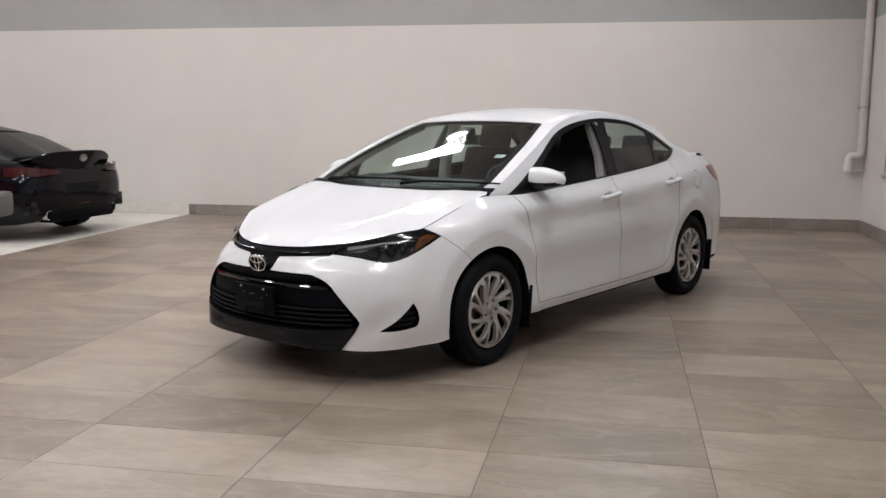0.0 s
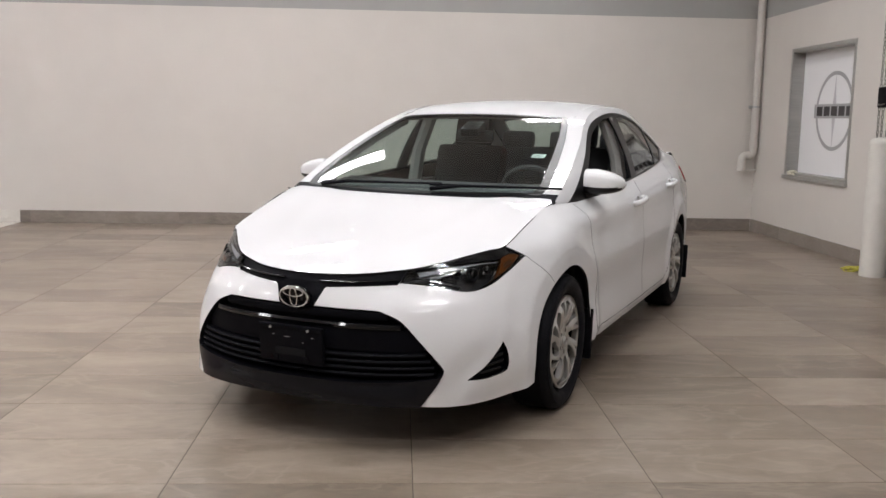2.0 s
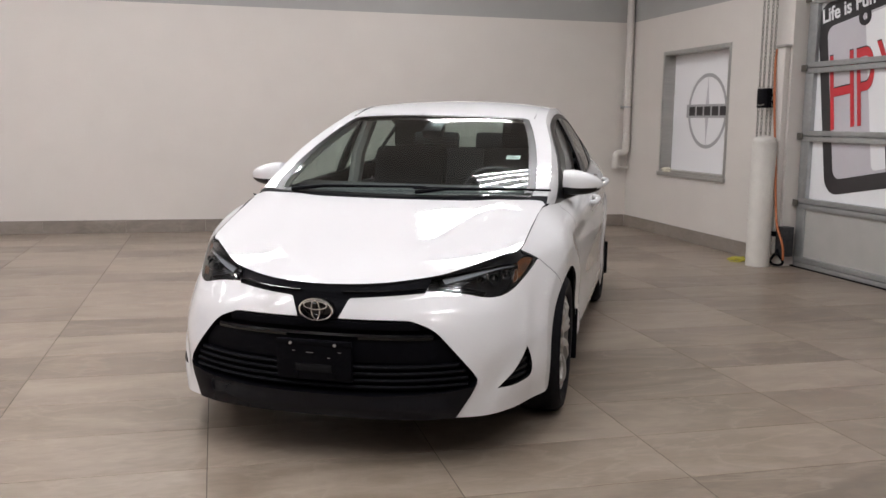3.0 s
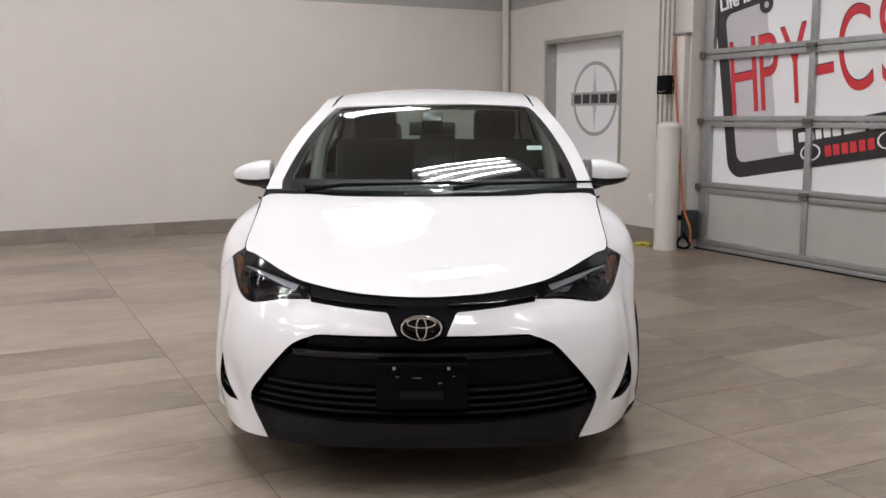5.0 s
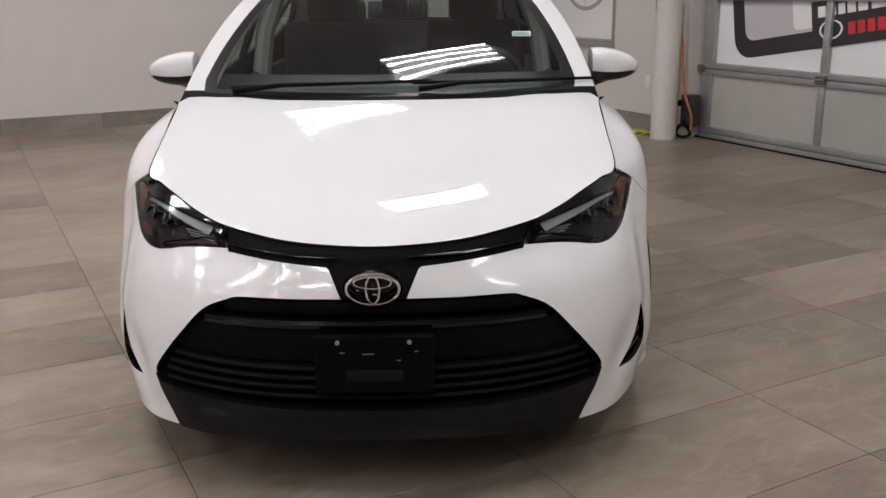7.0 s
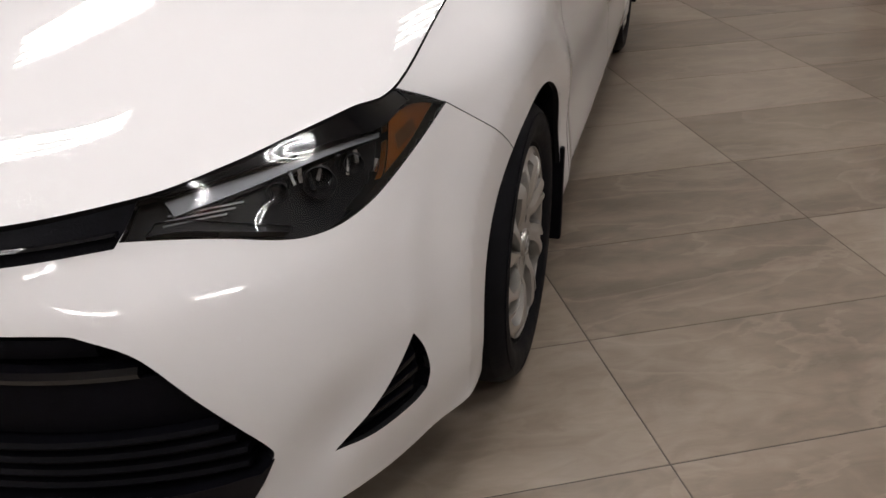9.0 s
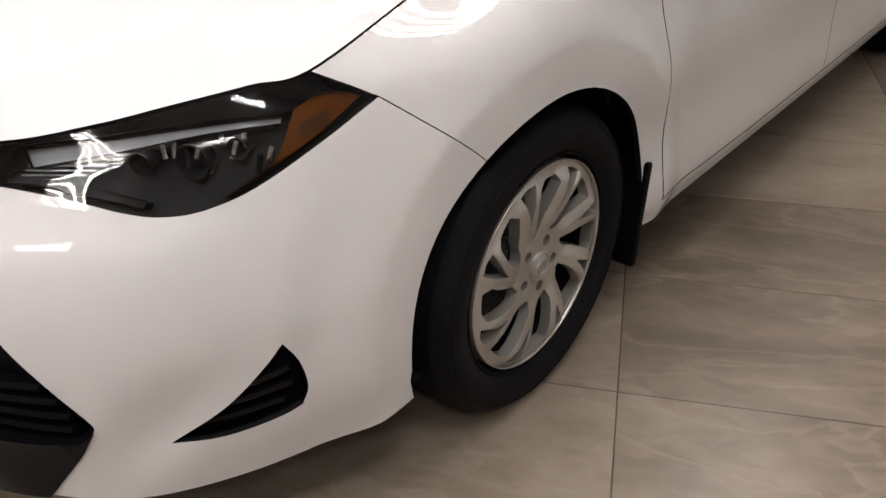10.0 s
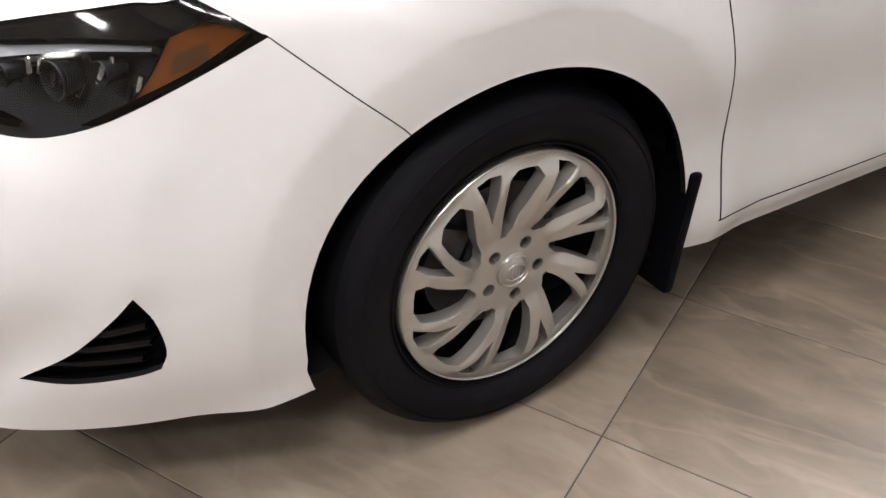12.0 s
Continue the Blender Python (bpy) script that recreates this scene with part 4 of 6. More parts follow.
# number plate bracket with its two screws
bracket = empty("plate_bracket", pose(0, -.996, .416, 4, 0, 0))
bracket.parent = car
bm = bmesh.new()
box(bm, -.150, .150, -.006, .014, -.078, .078, .006)
box(bm, -.150, .150, -.010, .004, .060, .079, .003)
box(bm, -.085, -.06, -.010, .0, -.072, -.045, .003)
box(bm, .06, .085, -.010, .0, -.072, -.045, .003)
part("bracket_plate", bm, M_BLACK, bracket)
bm = bmesh.new()
box(bm, -.072, .072, -.009, -.004, -.045, -.014, .003)
part("bracket_recess", bm, M_DARK, bracket)
bm = bmesh.new()
box(bm, -.075, .08, -.0072, -.006, .0625, .0640)
for x, z, w in ((-.03, .030, .03), (.055, .012, .012), (.10, .036, .010), (-.085, .034, .012)):
    box(bm, x, x + w, -.0068, -.006, z, z + .0015)
part("scuff_marks", bm, M_SATIN, bracket)
for x in (-.0885, .0885):
    bm = bmesh.new()
    cyl(bm, (x, -.016, .066), (x, -.006, .066), .0055, n=14)
    part("screw", bm, M_SATIN, bracket)

# oval front badge
badge = empty("front_badge", pose(0, -.964, .607, 8, 0, 0))
badge.parent = car
bm = bmesh.new()
revolve(bm, [(0, .0), (.9, .0), (1.0, .35), (1.0, 1)], 48, axis="Z", m=Matrix.Rotation(radians(90), 4, "X") @ Matrix.Diagonal((.074, .048, .022, 1)) @ Matrix.Translation((0, 0, -.6)))
part("badge_base", bm, M_GLOSS, badge)


def oval(bm, a, b, y, r, z=0.0, n=48):
    return tube(bm, [(a * math.cos(t), y, z + b * math.sin(t)) for t in np.linspace(0, 2 * math.pi, n + 1)[:-1]], r, 8, True)


bm = bmesh.new()
oval(bm, .065, .042, -.012, .0040)
part("badge_ring", bm, M_CHROME, badge, "chrome oval ring")
bm = bmesh.new()
oval(bm, .046, .0165, -.014, .0031, .019)
oval(bm, .0165, .038, -.014, .0031, .0)
part("badge_shape", bm, M_CHROME, badge)

# head lamps
for k, side in (("l", 1), ("r", -1)):
    p, f, n = SHELL["headlamp_" + k]
    lamp = panel("headlamp", (p, f, n), M_LENS, car, depth=0, offset=.002, label="clear headlamp lens over a dark housing with an amber corner")
    lamp.visible_shadow = False
    reg_h = [("patch", P3([(.709, -.478, .736), (.727, -.437, .750), (.733, -.440, .729), (.715, -.486, .714)])), ("amber", P3(spline([(.694, -.475, .752), (.715, -.432, .768), (.748, -.388, .764)], 3)[:-1]) + P3(spline([(.748, -.388, .760), (.728, -.47, .715), (.692, -.56, .672), (.672, -.595, .652)], 4)[:-1]) + P3(spline([(.672, -.595, .652), (.694, -.536, .676), (.698, -.505, .71), (.694, -.475, .752)], 4)[:-1]))]
    reg_h += [("brow", P3(spline([(.436, -.752, .711), (.528, -.667, .727), (.621, -.568, .740), (.683, -.489, .741)], 5)) + P3(spline([(.684, -.493, .733), (.623, -.577, .729), (.537, -.675, .710), (.45, -.755, .690)], 5)))]
    reg_h += [("top", P3(spline([(.43, -.75, .716), (.528, -.662, .732), (.621, -.563, .745), (.686, -.482, .748), (.715, -.425, .775)], 5)) + [(s, 6.0) for s in np.linspace(P3([(.70, -.43, .80)])[0][0], P3([(.42, -.75, .725)])[0][0], 8)])]
    reg_h += [("fin", P3(spline([(.42, -.79, .672), (.47, -.765, .676), (.53, -.735, .668), (.60, -.685, .648)], 4)) + P3(spline([(.603, -.68, .657), (.53, -.728, .680), (.47, -.755, .69), (.43, -.775, .688)], 4)))]
    full = reg_h + [("housing", HEADLAMP)]
    if side < 0:
        full = [(nm, [(-s, v) for s, v in poly[::-1]]) for nm, poly in full]
    lo, hi = (1.5, 7.2) if side > 0 else (-7.2, -1.5)
    pieces = carve(TUB, (lo, hi), (2.5, 6), 110, 50, full)
    panel("reflex_patch", pieces["patch"], M_AMBERDARK, lamp, depth=.02, offset=-.006, label="dark brown reflex patch")
    panel("amber_reflector", pieces["amber"], M_AMBER, lamp, depth=.02, offset=-.007, label="amber side reflector")
    panel("light_strip", pieces["brow"], M_STRIP, lamp, depth=.02, offset=-.010, label="pale running light strip")
    panel("upper_mask", pieces["top"], M_GLOSS, lamp, depth=.02, offset=-.006)
    panel("lower_fin", pieces["fin"], M_HOUSING, lamp, depth=.03, offset=-.012)
    panel("lamp_housing", pieces["housing"], M_HOUSING, lamp, depth=-.044, offset=-.046)
    for (x, y, z), r, mt in (((.612, -.592, .692), .027, M_HOUSING), ((.650, -.540, .705), .017, M_HOUSING), ((.565, -.645, .694), .017, M_HOUSING)):
        d = Vector((.35 * side, -.9, .05)).normalized()
        c = Vector((side * x, y, z))
        bm = bmesh.new()
        q = d.to_track_quat("Z", "Y").to_matrix().to_4x4()
        revolve(bm, [(r, .012), (r * .97, .014), (r * .80, .0), (r * .72, -.02), (0, -.03)], 28, axis="Z", m=Matrix.Translation(c) @ q)
        part("lamp_bezel", bm, mt, lamp)
        bm = bmesh.new()
        revolve(bm, [(r * .74, -.008), (r * .6, .004), (r * .35, .012), (.0001, .015)], 24, axis="Z", m=Matrix.Translation(c) @ q)
        g = part("projector_lens", bm, M_LENS, lamp)
        g.visible_shadow = False
    rnd = random.Random(5)
    for i in range(11):
        x = .565 + .011 * i
        c = Vector((side * x, -.655 + (x - .565) * 1.12 + .022, .668 + .045 * rnd.random() + .10 * (x - .60)))
        bm = bmesh.new()
        m = Matrix.Translation(c) @ Euler((rnd.uniform(-.5, .5), rnd.uniform(-.4, .4), side * rnd.uniform(.2, 1.2))).to_matrix().to_4x4()
        box(bm, -.0035, .0035, -.003, .003, -.010 - .008 * rnd.random(), .010, .001, m=m)
        part("lamp_facet", bm, M_CHROME if i % 3 else M_HOUSING, lamp)
    for i in range(3):
        bm = bmesh.new()
        pts = [TUB.at(*np.array(P3([(q, -.80 + (q - .40) * .62, .674 + .008 * i + (q - .42) * .10)])).T)[0] + np.array([-.002, .016, 0]) for q in np.linspace(.435 + .004 * i, .515 + .012 * i, 7)]
        tube(bm, [(side * q[0], q[1], q[2]) for q in pts], .0016, 5)
        part("lamp_rib", bm, M_STRIP, lamp)
    # fog lamp recess with louvres
    p, f, n = SHELL["fog_" + k]
    fog = panel("fog_recess", (p - n * .03, f, n), M_BLACK, car, depth=0)
    rim = panel("fog_surround", (p, f, n), M_GLOSS, fog, depth=.034)
    bm = bmesh.new()
    bm.from_mesh(rim.data)
    bm.faces.ensure_lookup_table()
    bmesh.ops.delete(bm, geom=[bm.faces[i] for i in range(len(f))], context="FACES")
    bm.to_mesh(rim.data)
    bm.free()
    for z, xa, xb in ((.312, .676, .752), (.340, .698, .757), (.368, .720, .754)):
        a, b = TUB.at(*np.array(F([(xa, z - .006)])).T)[0], TUB.at(*np.array(F([(xb, z + .008)])).T)[0]
        bm = bmesh.new()
        pts = [a + (b - a) * t + np.array([.0, .018, 0]) - np.array([0, .010 * math.sin(math.pi * t), 0]) for t in np.linspace(0, 1, 8)]
        rows = [[bm.verts.new((side * (q[0] - .004 + dx), q[1] + dy, q[2] + dz)) for dx, dy, dz in ((0, 0, -.005), (0, -.003, 0), (0, 0, .005), (-.02, .024, .004), (-.02, .024, -.004))] for q in pts]
        for A, B in zip(rows, rows[1:]):
            for i in range(5):
                bm.faces.new((A[i], A[(i + 1) % 5], B[(i + 1) % 5], B[i]))
        part("louvre", bm, M_LIP, fog)

# ---- white sedan: mirrors, handles, wipers ----
for side in (1, -1):
    mir = empty("door_mirror")
    mir.parent = car
    bm = bmesh.new()
    rows = []
    for t in np.linspace(0, 1, 15):
        x = .765 + .195 * t
        k = (1 - max(0, (t - .15) / .85) ** 3.2) ** .5 if t < 1 else .05
        k = max(k, .10) * (0.86 + .14 * min(1, t * 4))
        zc, hz, hy = 1.018 - .012 * t + .004, .070 * k * (1 - .28 * t), .060 * k
        yc = .515 + .030 * t
        ring = []
        for a in np.linspace(0, 2 * math.pi, 25)[:-1]:
            ca, sa = math.cos(a), math.sin(a)
            sgn = 1 if ca > 0 else -1
            yy = yc + (abs(ca) ** .75 * sgn) * (hy * (1.3 if ca < 0 else 1.0))
            zz = zc + math.copysign(abs(sa) ** .72, sa) * hz
            ring.append(bm.verts.new((side * x, yy, zz)))
        rows.append(ring)
    for A, B in zip(rows, rows[1:]):
        for i in range(24):
            f = bm.faces.new((A[i], A[(i + 1) % 24], B[(i + 1) % 24], B[i]))
            zc = sum(v.co.z for v in f.verts) / 4
            f.material_index = 1 if zc < .994 else 0
    bm.faces.new(rows[0])
    bm.faces.new(rows[-1])
    part("mirror_shell", bm, [M_WHITE, M_TRIM], mir, "white mirror shell with black underside")
    bm = bmesh.new()
    tube(bm, [(side * .735, .50, .945), (side * .765, .515, .957), (side * .83, .525, .972)], [.034, .028, .020], 12)
    part("mirror_arm", bm, M_TRIM, mir, "black mirror arm")
    bm = bmesh.new()
    box(bm, side * .785, side * .925, .575, .596, .978, 1.058, .004)
    part("mirror_glass", bm, M_CHROME, mir)
    for (key, y, z) in (("f", 1.31, .868), ("r", 2.30, .915)):
        d = doors[key + ("l" if side > 0 else "r")]
        s, v = S([(y, z)])[0]
        x = TUB.at([s], [v])[0][0]
        bm = bmesh.new()
        tube(bm, [(side * (x + dx), y + dy, z + dz) for dx, dy, dz in spline([(-.005, -.105, -.012), (.022, -.085, -.008), (.034, -.03, 0), (.036, .04, .006), (.026, .09, .010), (-.005, .108, .012)], 4)], [.010] + [.0165] * 19 + [.010], 12)
        part("door_handle", bm, M_WHITE, d, "body-coloured door handle")
        bm = bmesh.new()
        revolve(bm, [(.062, .0015), (.056, .004), (.04, -.010), (0, -.020)], 28, axis="X", m=Matrix.Translation((side * x, y - .03, z - .006)) @ Matrix.Diagonal((side, 1.1, .62, 1)))
        part("handle_cup", bm, M_WHITE, d)

for (x0, y0), (x1, v1), ln in (((-.52, .10), (.02, .32), 1), ((.10, .055), (.60, .36), 1)):
    wip = empty("wiper")
    wip.parent = car
    a = CAP.at([x0 / .70], [.22])[0] + np.array([0, -.01, .012])
    b = CAP.at([x1 / .72], [v1])[0] + np.array([0, -.012, .018])
    bm = bmesh.new()
    tube(bm, [tuple(a), tuple(a + (b - a) * .3 + np.array([0, -.004, .012])), tuple(b)], [.011, .008, .005], 8)
    part("wiper_arm", bm, M_BLACK, wip)
    bm = bmesh.new()
    blade = [CAP.at([q / .71], [w])[0] + np.array([0, -.008, .010]) for q, w in zip(np.linspace(x0 - .02, x1 + .12, 12), np.linspace(v1 - .02, v1 + .06, 12))]
    tube(bm, [tuple(q) for q in blade], .006, 6)
    part("wiper_blade", bm, M_BLACK, wip)

# sticker inside the windscreen
stick = empty("windscreen_sticker")
stick.parent = car
base_m = Matrix.Translation((.498, .535, 1.137)) @ Matrix.Rotation(radians(-4), 4, "Z") @ Matrix.Rotation(radians(24), 4, "X")
bm = bmesh.new()
box(bm, -.036, .036, -.021, .021, -.0008, .0008)
part("paper", bm, M_PAPER, stick, smooth=False, matrix=base_m)
bm = bmesh.new()
for i, w in enumerate((.022, .030, .030)):
    box(bm, -.030, -.030 + 2 * w * .95, .006 - .009 * i, .009 - .009 * i, .0010, .0016)
part("print_bar", bm, M_INK, stick, smooth=False, matrix=base_m)


# ---- white sedan: cabin ----
def cushion(bm, w, d, h, m, b=.04):
    box(bm, -w / 2, w / 2, -d / 2, d / 2, -h / 2, h / 2, b, m=m)
    return bm


for x in (-.36, .36):
    seat = empty("front_seat")
    seat.parent = car
    bm = bmesh.new()
    cushion(bm, .50, .50, .16, pose(x, 1.32, .56, 6, 0, 0), .05)
    part("seat_base", bm, M_CLOTH, seat)
    bm = bmesh.new()
    cushion(bm, .48, .14, .60, pose(x, 1.62, .86, -16, 0, 0), .055)
    part("backrest", bm, M_CLOTH, seat)
    bm = bmesh.new()
    cushion(bm, .25, .10, .19, pose(x, 1.72, 1.235, -12, 0, 0), .04)
    part("headrest", bm, M_CLOTH, seat)
bench = empty("rear_bench")
bench.parent = car
bm = bmesh.new()
cushion(bm, 1.25, .50, .16, pose(0, 2.2, .58, 6, 0, 0), .05)
part("seat_base", bm, M_CLOTH, bench)
bm = bmesh.new()
cushion(bm, 1.22, .14, .62, pose(0, 2.52, .82, -20, 0, 0), .05)
part("backrest", bm, M_CLOTH, bench)
for x in (-.38, 0, .38):
    bm = bmesh.new()
    cushion(bm, .25, .09, .15, pose(x, 2.64, 1.165, -12, 0, 0), .035)
    part("headrest", bm, M_CLOTH, bench)
bm = bmesh.new()
rows = [[bm.verts.new((x, y + .10 * (x / .68) ** 2, z)) for x in np.linspace(-.69, .69, 20)] for y, z in ((.05, .90), (.30, .955), (.55, .985), (.72, .965), (.78, .90), (.76, .70), (.60, .45))]
for A, B in zip(rows, rows[1:]):
    for i in range(19):
        bm.faces.new((A[i], A[i + 1], B[i + 1], B[i]))
part("dashboard", bm, M_DASH, car, "dark grey dashboard")
bm = bmesh.new()
oval_m = pose(.36, .88, .90, -62, 0, 0)
tube(bm, [tuple(oval_m @ Vector((.185 * math.cos(t), .185 * math.sin(t), 0))) for t in np.linspace(0, 2 * math.pi, 33)[:-1]], .016, 8, True)
box(bm, -.17, .17, -.03, .03, -.012, .012, .01, m=oval_m)
box(bm, -.06, .06, -.06, .06, -.03, .015, .02, m=oval_m)
part("steering_wheel", bm, M_DASH, car)
bm = bmesh.new()
box(bm, -.12, .12, -.012, .014, -.035, .035, .012, m=pose(0, .86, 1.225, -8, 0, -6))
tube(bm, [(0, .865, 1.24), (0, .875, 1.30)], .012, 8)
box(bm, -.055, .055, -.07, .05, -.03, .02, .015, m=pose(0, .84, 1.275, 22, 0, 0))
part("rear_view_mirror", bm, M_TRIM, car)
bm = bmesh.new()
box(bm, -.80, .80, .2, 3.1, .30, .33)
part("cabin_floor", bm, M_DARK, car)
for side in (1, -1):
    bm = bmesh.new()
    box(bm, side * .70, side * .74, .45, 2.5, .33, .92, .015)
    part("door_card", bm, M_DASH, car)
    bm = bmesh.new()
    tube(bm, [tuple(CAP.at([side * .94], [v])[0] - np.array([side * .02, -.03, .03])) for v in np.linspace(.3, 3.1, 8)], .026, 8)
    part("pillar_trim", bm, M_LINER, car, "pale grey inner pillar trim")
    bm = bmesh.new()
    tube(bm, [(side * .70, 1.50, .90), (side * .665, 1.50, 1.12), (side * .585, 1.50, 1.33)], .045, 8)
    part("pillar_trim", bm, M_LINER, car)
sheet = carve(CAP, (-.93, .93), (3.15, 6.7), 24, 16, [])["rest"]
panel("headliner", sheet, M_LINER, car, depth=0, offset=-.035)
bm = bmesh.new()
box(bm, -.62, .62, 2.62, 3.10, 1.02, 1.045)
part("parcel_shelf", bm, M_DASH, car)


# ---- room ----
def room_part(name, bm, material, label="", kind="structure", smooth=False, category="", bevel_smooth=False):
    ob = part(name, bm, material, None, smooth=smooth, matrix=ROOM.copy())
    return tagged(ob, label, category, kind=kind)


BAND = 2.592                                  # where the beige paint gives way to grey
WIN = (-2.39, -.91, .752, 2.168)              # window recess in the east wall: y from, to, z from, to
DOOR_Y0, DOOR_Y1, DOOR_TOP = -3.43, -8.40, 3.62

bm = bmesh.new()
box(bm, -15, 2, -17, .3, -.12, -.0014)
room_part("floor", bm, M_GROUT, "floor slab with dark grout under the tiles")
for name, z0, z1, mtl in (("wall_north", 0, BAND, M_WALL), ("wall_north_upper", BAND, CEIL, M_BAND)):
    bm = bmesh.new()
    box(bm, -15, .30, 0, .25, z0, z1)
    room_part(name, bm, mtl, "plain painted back wall")
bm = bmesh.new()
box(bm, 0, .30, WIN[1], 0, 0, BAND)
box(bm, 0, .30, WIN[0], WIN[1], 0, WIN[2])
box(bm, 0, .30, WIN[0], WIN[1], WIN[3], BAND)
box(bm, 0, .30, DOOR_Y0, WIN[0], 0, BAND)
box(bm, 0, .30, -17, DOOR_Y1, 0, BAND)
room_part("wall_east", bm, M_WALL, "beige wall with a window recess and a wide door opening")
bm = bmesh.new()
box(bm, 0, .30, DOOR_Y0, 0, BAND, CEIL)
box(bm, 0, .30, DOOR_Y1, DOOR_Y0, DOOR_TOP, CEIL)
box(bm, 0, .30, -17, DOOR_Y1, BAND, CEIL)
room_part("wall_east_upper", bm, M_BAND, "grey painted upper wall")
for name, x0, x1, y0, y1 in (("wall_west", -15.25, -15, -17, .25), ("wall_south", -15, .30, -17.25, -17)):
    bm = bmesh.new()
    box(bm, x0, x1, y0, y1, 0, CEIL)
    room_part(name, bm, M_WALL, "plain beige wall")
bm = bmesh.new()
box(bm, -15.25, .30, -17.25, .25, CEIL, CEIL + .2)
room_part("ceiling", bm, M_CEIL, "grey ceiling deck")


# ceiling lamps: four bare tubes under a white tray
def build_lamp():
    lamp = tagged(empty("ceiling_light"), "white ceiling light with four bare fluorescent tubes", "light", "rows of ceiling lights")
    bm = bmesh.new()
    box(bm, -.61, .61, -.28, .28, -.07, 0, .01)
    part("tray", bm, M_LAMPBODY, lamp)
    for y in (-.21, -.07, .07, .21):
        bm = bmesh.new()
        v = [bm.verts.new(c) for c in ((-.58, y - .022, -.095), (.58, y - .022, -.095), (.58, y + .022, -.095), (-.58, y + .022, -.095))]
        bm.faces.new(v[::-1])
        me = bpy.data.meshes.new("tube")
        bm.to_mesh(me)
        bm.free()
        me.materials.append(M_TUBE)
        ob = new("tube", me)
        ob.parent = lamp
    return lamp


lamp0 = build_lamp()
for i, (x, y) in enumerate(LIGHT_SPOTS):
    m = ROOM @ pose(x, y, CEIL)
    if i == 0:
        lamp0.matrix_basis = m
    else:
        copy_thing(lamp0, m)

# ---- corner drain pipe ----
pipe = tagged(empty("drain_pipe", ROOM.copy()), "beige painted drain pipe with an offset elbow in the corner", "pipe")
bm = bmesh.new()
tube(bm, spline([(-.065, -.105, CEIL - .01), (-.065, -.105, 2.0), (-.065, -.105, 1.04)], 6) + [np.array(p) for p in ((-.067, -.105, .985), (-.08, -.106, .955), (-.105, -.108, .945), (-.14, -.11, .945), (-.175, -.112, .943), (-.198, -.113, .925), (-.206, -.113, .89), (-.206, -.113, .76))], .046, 20)
part("pipe", bm, M_PIPE, pipe)
for p, q in (((-.065, -.105, 1.05), (-.065, -.105, 1.11)), ((-.105, -.108, .945), (-.14, -.11, .945)), ((-.206, -.113, .83), (-.206, -.113, .755))):
    bm = bmesh.new()
    cyl(bm, p, q, .052, n=20)
    part("coupling", bm, M_PIPE, pipe)
bm = bmesh.new()
tube(bm, [(-.20, -.10, .768), (-.10, -.09, .764), (-.005, -.08, .762)], .012, 8)
part("drip_line", bm, M_PIPE, pipe)
bm = bmesh.new()
cyl(bm, (-.065, -.105, 1.52), (-.065, -.105, 1.545), .054, n=20)
box(bm, -.115, -.09, -.12, 0, 1.515, 1.55, .003)
part("strap", bm, M_GALV, pipe)

# ---- window recess with its printed board ----
E_BASIS = Matrix(((0, 0, -1, 0), (-1, 0, 0, 0), (0, 1, 0, 0), (0, 0, 0, 1)))


def east(h, z, depth, turn=0.0):
    """A pose on the east wall: h metres from the corner, z up, that far behind the wall's face, facing the room."""
    return ROOM @ Matrix.Translation((depth, -h, z)) @ E_BASIS @ Matrix.Rotation(radians(turn), 4, "Z")


window = tagged(empty("window_1", east(1.65, .752, 0)), "covered window in an aluminium frame, with a round printed badge", "window", kind="structure")
W, H = .74, 1.416
bm = bmesh.new()
for x0, x1, y0, y1 in ((-W, -W + .045, 0, H), (W - .045, W, 0, H), (-W + .045, W - .045, H - .045, H), (-W + .045, W - .045, 0, .04)):
    box(bm, x0, x1, y0, y1, -.16, .006, .003)
part("window_frame", bm, M_FRAME, window, "grey aluminium frame")
bm = bmesh.new()
box(bm, -W + .045, W - .045, .04, H - .045, -.150, -.135)
part("printed_board", bm, M_SIGN, window, "white printed board", smooth=False)
bm = bmesh.new()
box(bm, -W - .01, W + .01, -.03, .012, -.12, .03, .004)
part("window_sill", bm, M_FRAME, window)


def flat_poly(bm, pts, z0=0.0, z1=.002):
    lo = [bm.verts.new((x, y, z0)) for x, y in pts]
    hi = [bm.verts.new((x, y, z1)) for x, y in pts]
    bm.faces.new(hi)
    n = len(pts)
    for i in range(n):
        bm.faces.new((lo[i], lo[(i + 1) % n], hi[(i + 1) % n], hi[i]))
    return bm


def ring_poly(bm, r0, r1, z0, z1, n=64, sy=1.0):
    a = [[bm.verts.new((r * math.cos(t), r * sy * math.sin(t), z)) for t in np.linspace(0, 2 * math.pi, n + 1)[:-1]] for r, z in ((r0, z0), (r0, z1), (r1, z1), (r1, z0))]
    for A, B in zip(a, a[1:]):
        for i in range(n):
            bm.faces.new((A[i], A[(i + 1) % n], B[(i + 1) % n], B[i]))
    return bm


